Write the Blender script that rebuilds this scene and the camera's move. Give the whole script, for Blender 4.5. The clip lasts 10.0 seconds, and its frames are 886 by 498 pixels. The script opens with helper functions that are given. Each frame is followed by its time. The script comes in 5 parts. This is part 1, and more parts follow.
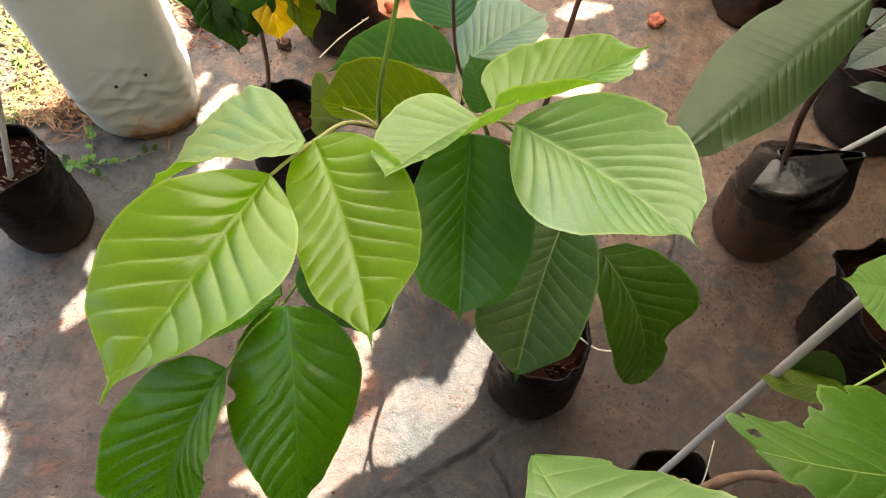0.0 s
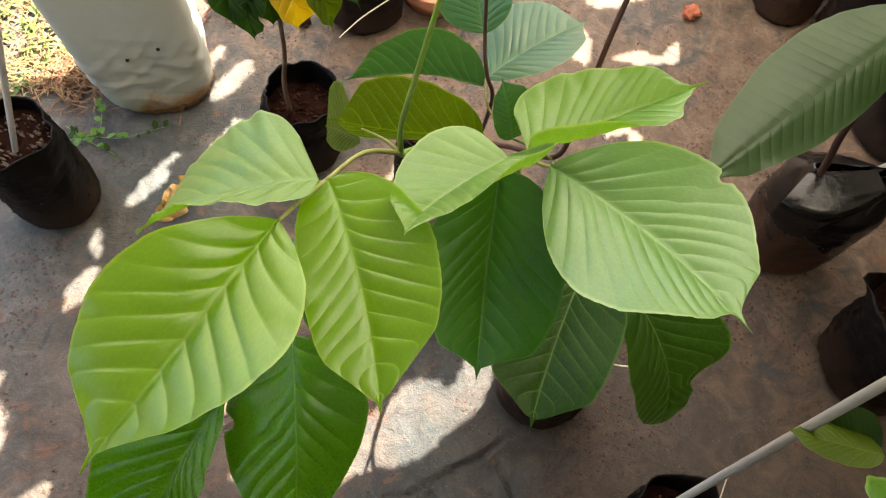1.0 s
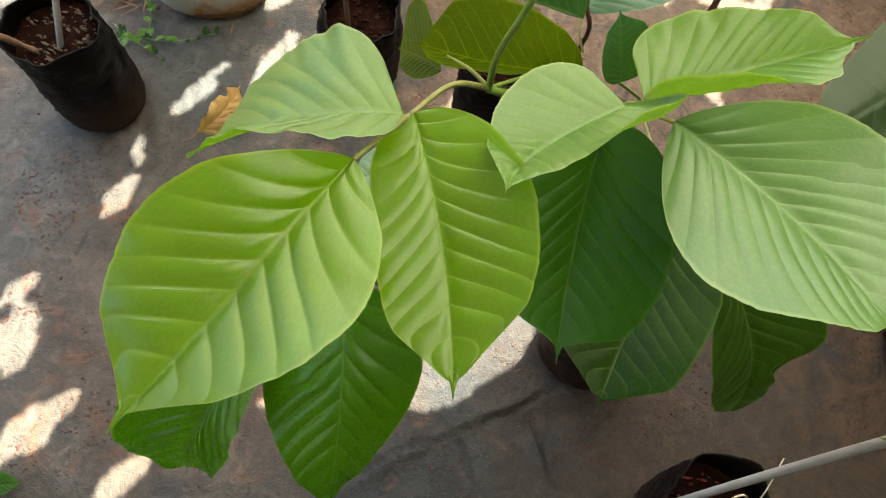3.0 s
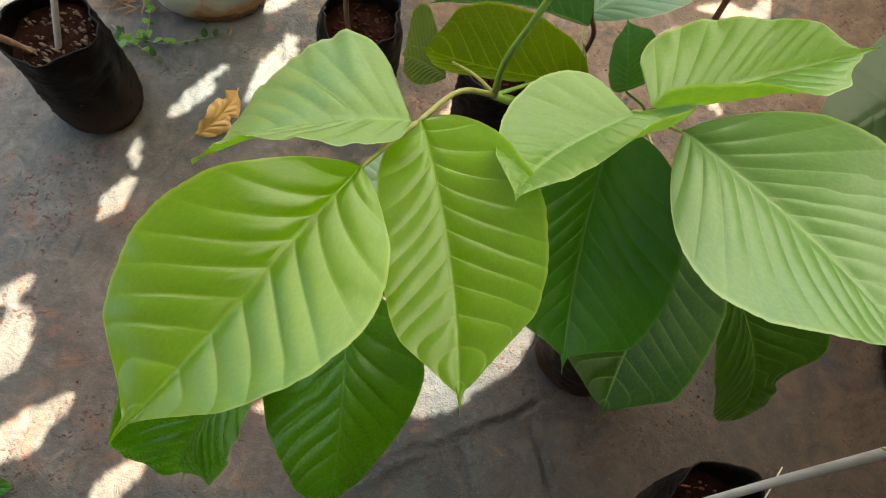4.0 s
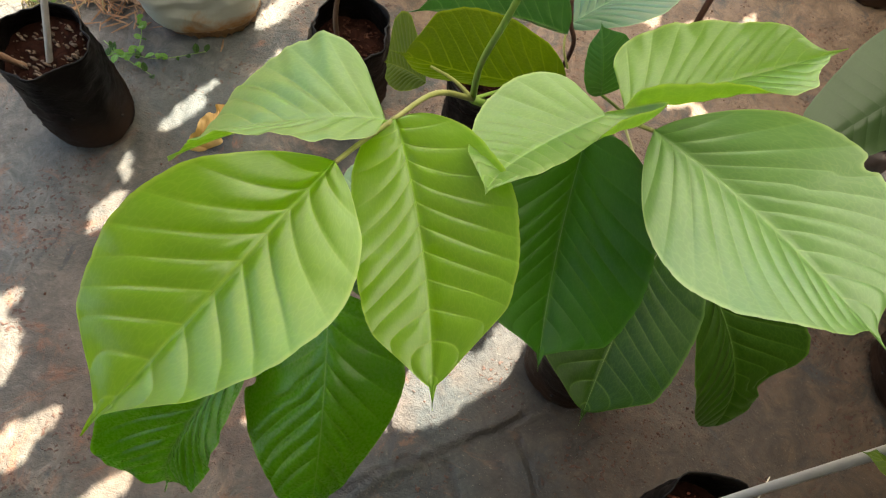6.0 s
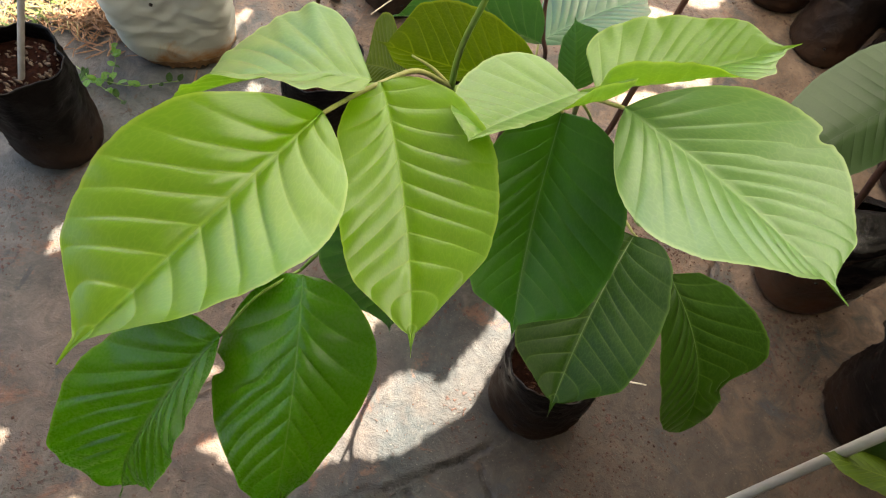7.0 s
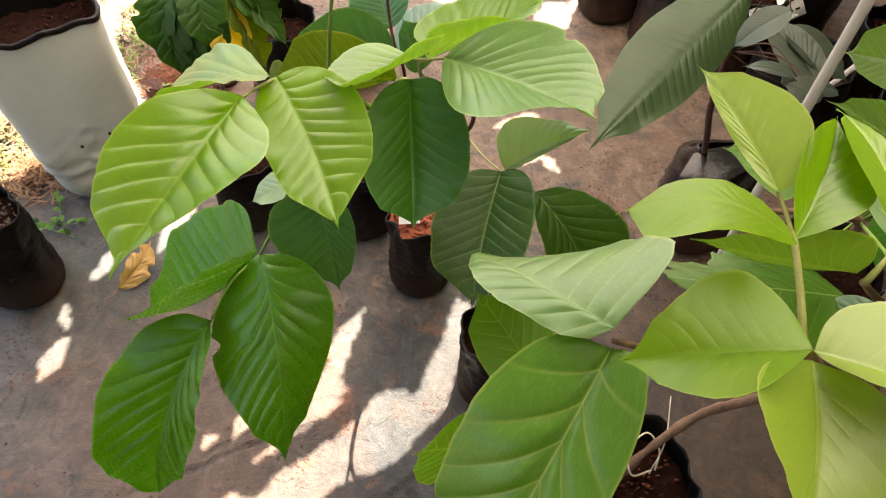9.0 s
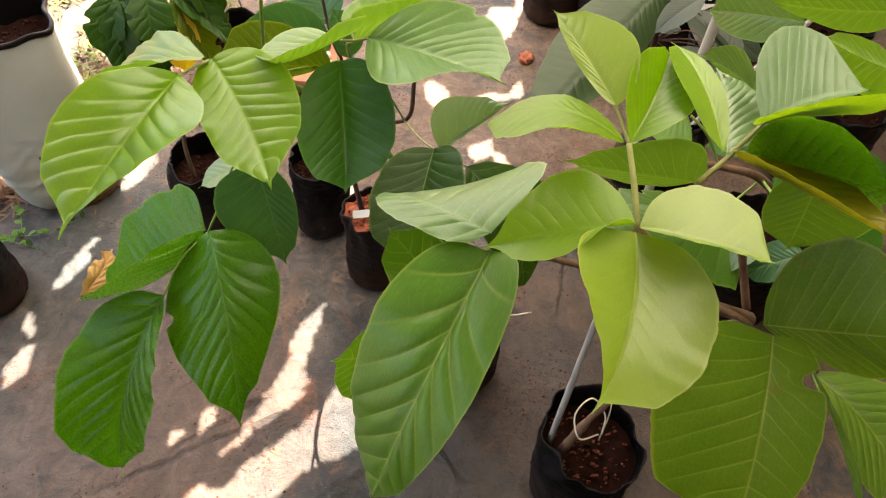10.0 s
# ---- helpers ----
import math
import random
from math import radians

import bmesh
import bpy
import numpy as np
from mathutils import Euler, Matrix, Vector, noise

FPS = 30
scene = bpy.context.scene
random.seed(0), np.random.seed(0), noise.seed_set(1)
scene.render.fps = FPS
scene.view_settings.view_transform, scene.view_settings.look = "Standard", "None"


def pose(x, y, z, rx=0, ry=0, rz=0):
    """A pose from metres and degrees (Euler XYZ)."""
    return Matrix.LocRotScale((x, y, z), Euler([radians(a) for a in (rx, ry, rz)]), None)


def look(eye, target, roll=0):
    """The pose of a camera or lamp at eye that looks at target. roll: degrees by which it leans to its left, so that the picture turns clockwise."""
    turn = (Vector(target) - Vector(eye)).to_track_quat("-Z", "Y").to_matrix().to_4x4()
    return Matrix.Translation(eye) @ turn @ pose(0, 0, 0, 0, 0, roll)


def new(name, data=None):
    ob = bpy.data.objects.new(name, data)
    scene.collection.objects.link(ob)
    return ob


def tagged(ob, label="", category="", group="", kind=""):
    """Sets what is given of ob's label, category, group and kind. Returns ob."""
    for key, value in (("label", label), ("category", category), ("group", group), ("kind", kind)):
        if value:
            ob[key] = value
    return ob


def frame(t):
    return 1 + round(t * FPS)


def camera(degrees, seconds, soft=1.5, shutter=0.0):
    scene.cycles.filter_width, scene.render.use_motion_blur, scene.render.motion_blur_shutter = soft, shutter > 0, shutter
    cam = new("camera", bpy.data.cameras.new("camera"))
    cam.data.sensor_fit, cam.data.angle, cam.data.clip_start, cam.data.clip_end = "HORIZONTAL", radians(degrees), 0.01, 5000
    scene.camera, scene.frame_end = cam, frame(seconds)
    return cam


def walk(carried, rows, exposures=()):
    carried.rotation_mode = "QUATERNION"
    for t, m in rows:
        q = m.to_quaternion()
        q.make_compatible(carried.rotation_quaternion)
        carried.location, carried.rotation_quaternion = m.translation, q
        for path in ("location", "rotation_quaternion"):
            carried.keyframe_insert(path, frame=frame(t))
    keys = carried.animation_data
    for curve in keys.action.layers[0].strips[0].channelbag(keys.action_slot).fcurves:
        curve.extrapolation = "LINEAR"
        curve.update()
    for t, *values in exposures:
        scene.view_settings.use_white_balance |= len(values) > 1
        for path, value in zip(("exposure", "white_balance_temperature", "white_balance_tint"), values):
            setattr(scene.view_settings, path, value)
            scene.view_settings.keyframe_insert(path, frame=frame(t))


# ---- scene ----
cam = camera(62.3, 10.0, soft=1.2)
PATH = [
    (0, (0.009, 0.108, 1.176), (-0.023, 1.082, -0.57), 4.3),
    (0.5, (-0.003, 0.138, 1.163), (-0.029, 1.07, -0.606), 6.1),
    (1, (-0.005, 0.171, 1.163), (-0.053, 1.064, -0.626), 6.2),
    (1.5, (0.0, 0.18, 1.16), (-0.064, 1.041, -0.644), 6.1),
    (2, (-0.015, 0.19, 1.138), (-0.069, 0.928, -0.72), 8.4),
    (2.5, (-0.032, 0.203, 1.112), (-0.096, 0.896, -0.763), 8.5),
    (2.7, (-0.035, 0.202, 1.111), (-0.128, 0.901, -0.761), 7.2),
    (4, (-0.045, 0.204, 1.108), (-0.128, 0.929, -0.754), 9.1),
    (4.5, (-0.044, 0.203, 1.108), (-0.131, 0.93, -0.753), 8.6),
    (5, (-0.039, 0.202, 1.109), (-0.124, 0.95, -0.744), 8.9),
    (6.5, (-0.031, 0.18, 1.106), (-0.118, 1.006, -0.714), 9.8),
    (7, (-0.027, 0.145, 1.095), (-0.055, 1.093, -0.665), 14.8),
    (7.5, (-0.009, 0.104, 1.116), (-0.03, 1.153, -0.587), 12.3),
    (8, (0.007, 0.056, 1.139), (-0.004, 1.16, -0.528), 8.0),
    (8.5, (0.017, 0.004, 1.159), (0.055, 1.163, -0.47), 5.4),
    (9, (0.025, -0.044, 1.172), (0.077, 1.14, -0.439), 2.4),
    (9.5, (0.037, -0.095, 1.173), (0.166, 1.102, -0.424), 3.7),
    (10, (0.059, -0.114, 1.186), (0.182, 1.104, -0.395), 2.4),
]
walk(cam, [(t, look(eye, target, roll)) for t, eye, target, roll in PATH], [(0, 3.21, 7350, 16), (1, 3.06, 7250, 12), (2, 2.95, 7200, 9), (5, 2.90, 7200, 6), (7, 3.06, 7200, 11), (8.5, 3.18, 7350, 16), (9, 3.22, 7400, 17), (10, 3.18, 7450, 18)])

# ---- world and sun ----
SUN_AZ = Vector((0.30, 0.95, 0)).normalized()
SUN_EL = radians(58)
world = bpy.data.worlds.new("sky")
scene.world = world
world.use_nodes = True
wn = world.node_tree.nodes
sky = wn.new("ShaderNodeTexSky")
sky.sky_type, sky.sun_disc = "NISHITA", False
sky.dust_density = 4.0
sky.sun_elevation, sky.sun_rotation = SUN_EL, math.atan2(SUN_AZ.x, SUN_AZ.y)
world.node_tree.links.new(sky.outputs[0], wn["Background"].inputs[0])
wn["Background"].inputs[1].default_value = 0.095
sun = new("sun", bpy.data.lights.new("sun", "SUN"))
sun.data.energy, sun.data.angle, sun.data.color = 5.0, radians(0.36), (1.0, 0.955, 0.88)
TO_SUN = SUN_AZ * math.cos(SUN_EL) + Vector((0, 0, math.sin(SUN_EL)))
sun.matrix_world = look(TO_SUN * 10, (0, 0, 0))

# ---- materials ----


class Nodes:
    """A short way to write a material's nodes."""

    def __init__(self, name):
        self.mat = bpy.data.materials.new(name)
        self.mat.use_nodes = True
        self.tree = self.mat.node_tree
        self.bsdf = self.tree.nodes["Principled BSDF"]
        self.out = self.tree.nodes["Material Output"]

    def put(self, socket, value):
        if isinstance(value, bpy.types.NodeSocket):
            self.tree.links.new(value, socket)
        elif isinstance(value, tuple) and len(value) == 3 and socket.type == "RGBA":
            socket.default_value = (*value, 1)
        else:
            socket.default_value = value

    def node(self, kind, out=0, **sockets):
        n = self.tree.nodes.new(kind)
        for key, value in sockets.items():
            self.put(n.inputs[int(key[1:])], value)
        return n.outputs[out]

    def math(self, op, a, b=0.0, c=0.0):
        n = self.tree.nodes.new("ShaderNodeMath")
        n.operation = op
        for i, v in enumerate((a, b, c)):
            self.put(n.inputs[i], v)
        return n.outputs[0]

    def noise(self, scale, detail=4.0, rough=0.6, where=None, distort=0.0):
        n = self.tree.nodes.new("ShaderNodeTexNoise")
        self.put(n.inputs["Vector"], where or self.coords())
        for key, value in (("Scale", scale), ("Detail", detail), ("Roughness", rough), ("Distortion", distort)):
            self.put(n.inputs[key], value)
        return n.outputs["Fac"]

    def coords(self, kind="Object"):
        n = self.tree.nodes.new("ShaderNodeTexCoord")
        return n.outputs[kind]

    def place(self):
        return self.tree.nodes.new("ShaderNodeNewGeometry").outputs["Position"]

    def random(self):
        return self.tree.nodes.new("ShaderNodeObjectInfo").outputs["Random"]

    def ramp(self, fac, *stops):
        n = self.tree.nodes.new("ShaderNodeValToRGB")
        while len(n.color_ramp.elements) < len(stops):
            n.color_ramp.elements.new(0.5)
        for e, (at, colour) in zip(n.color_ramp.elements, stops):
            e.position = at
            e.color = (*colour, 1) if isinstance(colour, tuple) else (colour, colour, colour, 1)
        self.put(n.inputs[0], fac)
        return n.outputs[0]

    def mix(self, fac, a, b, how="MIX"):
        n = self.tree.nodes.new("ShaderNodeMix")
        n.data_type, n.blend_type = "RGBA", how
        self.put(n.inputs[0], fac)
        self.put(n.inputs[6], a)
        self.put(n.inputs[7], b)
        return n.outputs[2]

    def bump(self, height, strength=0.3, distance=0.002):
        n = self.tree.nodes.new("ShaderNodeBump")
        self.put(n.inputs["Height"], height)
        n.inputs["Strength"].default_value, n.inputs["Distance"].default_value = strength, distance
        self.put(self.bsdf.inputs["Normal"], n.outputs[0])
        return n.outputs[0]

    def surface(self, colour, rough=0.6, metal=0.0, spec=0.5):
        for key, value in (("Base Color", colour), ("Roughness", rough), ("Metallic", metal), ("Specular IOR Level", spec)):
            self.put(self.bsdf.inputs[key], value)
        return self.mat


def leaf_material(name, colour, edge, vein, rough=0.42, glow=0.38, vein_amount=0.55, spots=0.0, spec=0.5):
    """A leaf: its UV map holds the vein's phase and the way across the blade."""
    n = Nodes(name)
    sep = n.tree.nodes.new("ShaderNodeSeparateXYZ")
    n.put(sep.inputs[0], n.coords("UV"))
    phase, across = sep.outputs[0], n.math("ABSOLUTE", sep.outputs[1])
    away = n.math("PINGPONG", phase, 0.5)
    side = n.math("SUBTRACT", 1.0, n.math("SMOOTH_MIN", n.math("MULTIPLY", away, 15.0), 1.0, 0.3))
    side = n.math("MULTIPLY", n.math("MAXIMUM", side, 0.0), n.math("SUBTRACT", 1.0, n.math("MULTIPLY", across, 0.75)))
    rib = n.math("SUBTRACT", 1.0, n.math("MINIMUM", n.math("MULTIPLY", across, 36.0), 1.0))
    lines = n.math("MAXIMUM", side, rib)
    broad = n.noise(14.0, 3.0, where=n.place())
    fine = n.noise(420.0, 3.0, where=n.place())
    net = n.tree.nodes.new("ShaderNodeTexVoronoi")
    net.feature = "DISTANCE_TO_EDGE"
    ladder = n.tree.nodes.new("ShaderNodeCombineXYZ")
    n.put(ladder.inputs[0], n.math("MULTIPLY", phase, 2.6))
    n.put(ladder.inputs[1], n.math("MULTIPLY", sep.outputs[1], 21.0))
    n.put(net.inputs["Vector"], ladder.outputs[0])
    net.inputs["Scale"].default_value = 1.0
    mesh_lines = n.ramp(net.outputs["Distance"], (0.0, 1.0), (0.10, 0.0))
    tone = n.mix(n.ramp(broad, (0.3, 0.0), (0.72, 1.0)), colour, edge)
    tone = n.mix(n.math("MULTIPLY", fine, 0.10), tone, tuple(c * 0.6 for c in colour))
    tone = n.mix(n.math("MULTIPLY", mesh_lines, 0.10), tone, vein)
    tone = n.mix(n.math("MULTIPLY", lines, vein_amount), tone, vein)
    rim = n.ramp(across, (0.955, 0.0), (0.99, 1.0))
    tone = n.mix(n.math("MULTIPLY", rim, 0.45), tone, vein)
    if spots:
        spot = n.ramp(n.noise(34.0, 4.0, where=n.place()), (0.63, 0.0), (0.72, 1.0))
        tone = n.mix(n.math("MULTIPLY", spot, spots), tone, (0.16, 0.07, 0.02))
    n.surface(tone, n.math("ADD", rough, n.math("MULTIPLY", fine, 0.07)), spec=spec)
    n.bump(n.math("ADD", n.math("MULTIPLY", mesh_lines, -0.05), n.math("ADD", n.math("MULTIPLY", fine, 0.4), n.math("MULTIPLY", lines, -4.0 * vein_amount))), 0.25, 0.0008)
    lit = n.tree.nodes.new("ShaderNodeBsdfTranslucent")
    n.put(lit.inputs[0], n.mix(1.0, tone, (1.32, 1.30, 0.30), "MULTIPLY"))
    both = n.tree.nodes.new("ShaderNodeMixShader")
    both.inputs[0].default_value = glow
    n.put(both.inputs[1], n.bsdf.outputs[0])
    n.put(both.inputs[2], lit.outputs[0])
    n.put(n.out.inputs[0], both.outputs[0])
    return n.mat


young = leaf_material("leaf_young", (0.114, 0.268, 0.002), (0.150, 0.320, 0.004), (0.34, 0.48, 0.09), 0.28, 0.42, 0.30, spec=0.9)
spring = leaf_material("leaf_spring", (0.105, 0.24, 0.032), (0.15, 0.295, 0.052), (0.36, 0.50, 0.16), 0.29, 0.42, 0.25, spec=0.75)
fresh = leaf_material("leaf_fresh", (0.098, 0.225, 0.055), (0.138, 0.28, 0.08), (0.36, 0.50, 0.2), 0.29, 0.40, 0.25, spec=0.8)
canopy = leaf_material("leaf_canopy", (0.066, 0.150, 0.018), (0.092, 0.190, 0.028), (0.26, 0.40, 0.12), 0.30, 0.40, 0.3, spec=0.6)
mid = leaf_material("leaf_mid", (0.036, 0.150, 0.003), (0.060, 0.196, 0.007), (0.16, 0.32, 0.05), 0.24, 0.34, 0.30, spec=0.34)
lime = leaf_material("leaf_lime", (0.072, 0.205, 0.015), (0.102, 0.250, 0.025), (0.38, 0.46, 0.11), 0.26, 0.36, 0.46, spec=0.42)
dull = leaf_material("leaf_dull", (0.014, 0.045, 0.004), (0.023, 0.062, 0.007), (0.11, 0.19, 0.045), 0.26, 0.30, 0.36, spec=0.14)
ragged_green = leaf_material("leaf_ragged", (0.034, 0.112, 0.007), (0.056, 0.142, 0.012), (0.20, 0.32, 0.09), 0.34, 0.36, 0.34, spec=0.3)
# hanging leaves of the back plant, their shade put into this darker green
shade_darkened = leaf_material("leaf_shade_darkened", (0.013, 0.048, 0.004), (0.022, 0.066, 0.007), (0.06, 0.12, 0.03), 0.34, 0.25, 0.25, spec=0.15)
lush = leaf_material("leaf_lush", (0.112, 0.248, 0.002), (0.150, 0.290, 0.004), (0.30, 0.42, 0.07), 0.30, 0.45, 0.08, spec=0.5)
# deep green that also holds the shade of leaves above
deep = leaf_material("leaf_deep_shaded", (0.018, 0.084, 0.004), (0.030, 0.112, 0.008), (0.08, 0.19, 0.035), 0.28, 0.30, 0.26, spec=0.14)
bluish = leaf_material("leaf_bluish", (0.022, 0.088, 0.034), (0.038, 0.122, 0.046), (0.15, 0.27, 0.12), 0.26, 0.3, 0.34, spec=0.62)
olive = leaf_material("leaf_olive", (0.046, 0.086, 0.004), (0.068, 0.112, 0.006), (0.22, 0.27, 0.04), 0.5, 0.5, 0.4, spec=0.25)
golden = leaf_material("leaf_golden", (0.150, 0.305, 0.006), (0.195, 0.350, 0.015), (0.38, 0.48, 0.09), 0.28, 0.42, 0.07, spec=0.9)
flush = leaf_material("leaf_flush", (0.200, 0.325, 0.034), (0.25, 0.372, 0.060), (0.44, 0.50, 0.17), 0.30, 0.38, 0.06, spec=0.9)
pale = leaf_material("leaf_pale", (0.12, 0.22, 0.09), (0.17, 0.28, 0.125), (0.26, 0.38, 0.17), 0.22, 0.32, 0.36, spec=0.6)
aged = leaf_material("leaf_aged", (0.066, 0.150, 0.010), (0.096, 0.185, 0.018), (0.30, 0.36, 0.08), 0.28, 0.36, 0.36, spots=0.7, spec=0.35)
rust = leaf_material("leaf_rust", (0.17, 0.20, 0.010), (0.24, 0.20, 0.018), (0.36, 0.30, 0.06), 0.3, 0.45, 0.3)
leather = leaf_material("leaf_leather", (0.017, 0.041, 0.010), (0.027, 0.056, 0.016), (0.045, 0.085, 0.04), 0.30, 0.10, 0.12, spec=0.36)
slate = leaf_material("leaf_slate", (0.022, 0.036, 0.022), (0.036, 0.054, 0.034), (0.09, 0.12, 0.08), 0.34, 0.10, 0.15, spec=0.4)
yellow = leaf_material("leaf_yellow", (0.62, 0.40, 0.008), (0.7, 0.5, 0.02), (0.7, 0.55, 0.1), 0.5, 0.45, 0.3)
dry = leaf_material("leaf_dry", (0.40, 0.22, 0.06), (0.55, 0.36, 0.14), (0.55, 0.38, 0.18), 0.6, 0.25, 0.5, 0.8)

RIBS = {}
for blade_material, colour in ((young, (0.17, 0.34, 0.012)), (fresh, (0.16, 0.31, 0.08)), (spring, (0.17, 0.33, 0.06)), (mid, (0.085, 0.22, 0.02)), (dull, (0.085, 0.15, 0.04)), (canopy, (0.15, 0.28, 0.06)), (aged, (0.24, 0.27, 0.06)), (ragged_green, (0.24, 0.36, 0.10)), (lime, (0.24, 0.34, 0.07)), (deep, (0.06, 0.14, 0.03)), (bluish, (0.10, 0.19, 0.07)),
                               (golden, (0.28, 0.42, 0.05)), (lush, (0.20, 0.34, 0.02)), (flush, (0.38, 0.47, 0.10)), (pale, (0.27, 0.38, 0.15)), (leather, (0.022, 0.045, 0.012))):
    rib_nodes = Nodes("midrib_of_" + blade_material.name)
    RIBS[blade_material] = rib_nodes.surface(rib_nodes.mix(rib_nodes.noise(90.0), tuple(c * 0.8 for c in colour), tuple(c * 1.15 for c in colour)), 0.4)


def ground_material():
    """Dark woven mat under a worn film of grey dust and reddish clay, with rusty stains, wet marks, a darker brown
    patch and dark creases.
    """
    n = Nodes("weed_mat_with_clay_dust")
    p = n.place()
    where = n.tree.nodes.new("ShaderNodeSeparateXYZ")
    n.put(where.inputs[0], p)
    X, Y = where.outputs[0], where.outputs[1]

    def near(x, y, inner, outer, ragged=0.22, scale=9.0):
        d = n.tree.nodes.new("ShaderNodeVectorMath")
        d.operation = "DISTANCE"
        n.put(d.inputs[0], p)
        d.inputs[1].default_value = (x, y, 0.0)
        return n.ramp(n.math("ADD", d.outputs["Value"], n.math("MULTIPLY", n.math("SUBTRACT", n.noise(scale, 5.0, 0.65, p), 0.5), ragged * 2)), (inner, 1.0), (outer, 0.0))

    def crease(ax, ay, bx, by, width):
        """A dark line in the colour along a straight fold of the mat."""
        length = math.hypot(bx - ax, by - ay)
        dx, dy = (bx - ax) / length, (by - ay) / length
        px, py = n.math("SUBTRACT", X, ax), n.math("SUBTRACT", Y, ay)
        along = n.math("ADD", n.math("MULTIPLY", px, dx), n.math("MULTIPLY", py, dy))
        off = n.math("ADD", n.math("SUBTRACT", n.math("MULTIPLY", px, -dy), n.math("MULTIPLY", py, -dx)), n.math("MULTIPLY", n.math("SUBTRACT", n.noise(14.0, 4.0, 0.6, p), 0.5), 0.030))
        line = n.ramp(n.math("ABSOLUTE", off), (width * 0.25, 1.0), (width, 0.0))
        ends = n.math("MULTIPLY", n.ramp(along, (0.0, 0.0), (0.02, 1.0)), n.ramp(n.math("SUBTRACT", length, along), (0.0, 0.0), (0.02, 1.0)))
        return n.math("MULTIPLY", n.math("MULTIPLY", line, ends), n.ramp(n.noise(30.0, 4.0, 0.7, p), (0.3, 0.25), (0.55, 1.0)))

    big = n.noise(2.3, 5.0, 0.62, p, 0.6)
    blotch = n.noise(7.0, 6.0, 0.70, p, 0.5)
    smear = n.noise(20.0, 6.0, 0.72, p, 0.9)
    fine = n.noise(110.0, 4.0, 0.7, p)
    grit = n.noise(520.0, 2.0, 0.6, p)
    mat = n.ramp(smear, (0.28, (0.013, 0.016, 0.016)), (0.52, (0.025, 0.030, 0.030)), (0.74, (0.055, 0.058, 0.055)))
    dust = n.ramp(smear, (0.26, (0.044, 0.039, 0.032)), (0.5, (0.090, 0.078, 0.062)), (0.75, (0.166, 0.143, 0.114)))
    clay = n.ramp(smear, (0.26, (0.074, 0.043, 0.025)), (0.52, (0.148, 0.092, 0.056)), (0.76, (0.25, 0.164, 0.107)))
    # the left stays grey with dust, towards the back and the right clay lies thicker
    lean = n.math("ADD", n.math("MULTIPLY", X, 0.13), n.math("MULTIPLY", n.math("SUBTRACT", Y, 0.62), 0.20))
    lean = n.math("MINIMUM", n.math("MAXIMUM", lean, -0.07), 0.10)
    bare = n.math("MULTIPLY", near(0.14, 0.35, 0.15, 0.40), 0.22)
    dusty = n.ramp(n.math("SUBTRACT", n.math("ADD", n.math("MULTIPLY", blotch, 0.62), n.math("MULTIPLY", big, 0.38)), bare), (0.40, 0.0), (0.52, 1.0))
    muddy = n.ramp(n.math("SUBTRACT", n.math("ADD", lean, n.math("ADD", n.math("MULTIPLY", n.noise(4.6, 6.0, 0.68, p, 0.8), 0.6), n.math("MULTIPLY", smear, 0.4))), bare), (0.50, 0.0), (0.585, 1.0))
    tone = n.mix(n.math("MULTIPLY", dusty, 0.85), mat, dust)
    tone = n.mix(n.math("MULTIPLY", muddy, 0.88), tone, clay)
    cool = n.math("MAXIMUM", near(-0.76, 0.48, 0.10, 0.30), near(-0.55, 0.86, 0.05, 0.22))
    tone = n.mix(n.math("MULTIPLY", cool, 0.72), tone, n.ramp(smear, (0.25, (0.036, 0.044, 0.044)), (0.5, (0.074, 0.084, 0.080)), (0.75, (0.140, 0.142, 0.130))))
    tone = n.mix(n.math("MULTIPLY", near(-0.34, 0.45, 0.12, 0.32), 0.75), tone, n.ramp(smear, (0.26, (0.056, 0.033, 0.022)), (0.52, (0.115, 0.071, 0.048)), (0.76, (0.20, 0.130, 0.090))))
    tone = n.mix(n.math("MULTIPLY", near(-0.57, 0.43, 0.10, 0.28), 0.45), tone, n.ramp(smear, (0.26, (0.040, 0.027, 0.019)), (0.52, (0.085, 0.056, 0.039)), (0.76, (0.15, 0.100, 0.070))))
    rusty = n.ramp(n.noise(6.5, 6.0, 0.74, p, 1.4), (0.56, 0.0), (0.66, 1.0))
    tone = n.mix(n.math("MULTIPLY", rusty, 0.62), tone, (0.18, 0.072, 0.034))
    # a ragged, darker brown area towards the right
    brown_patch = near(0.44, 0.45, 0.22, 0.48)
    tone = n.mix(n.math("MULTIPLY", brown_patch, 0.85), tone, n.ramp(smear, (0.3, (0.022, 0.015, 0.010)), (0.7, (0.078, 0.049, 0.031))))
    wet = n.ramp(n.noise(9.0, 6.0, 0.70, p, 0.9), (0.585, 0.0), (0.665, 1.0))
    tone = n.mix(n.math("MULTIPLY", wet, 0.72), tone, (0.026, 0.030, 0.035))
    tone = n.mix(n.math("MULTIPLY", n.ramp(fine, (0.45, 0.0), (0.75, 1.0)), 0.5), tone, (0.050, 0.042, 0.036))
    clusters = n.math("MULTIPLY", n.ramp(n.noise(130.0, 2.0, 0.5, p), (0.59, 0.0), (0.64, 1.0)), n.ramp(n.noise(6.0, 3.0, 0.6, p), (0.50, 0.0), (0.58, 1.0)))
    tone = n.mix(n.math("MULTIPLY", clusters, 0.85), tone, (0.060, 0.022, 0.011))
    pale_dust = n.ramp(n.noise(300.0, 2.0, 0.5, p), (0.66, 0.0), (0.72, 1.0))
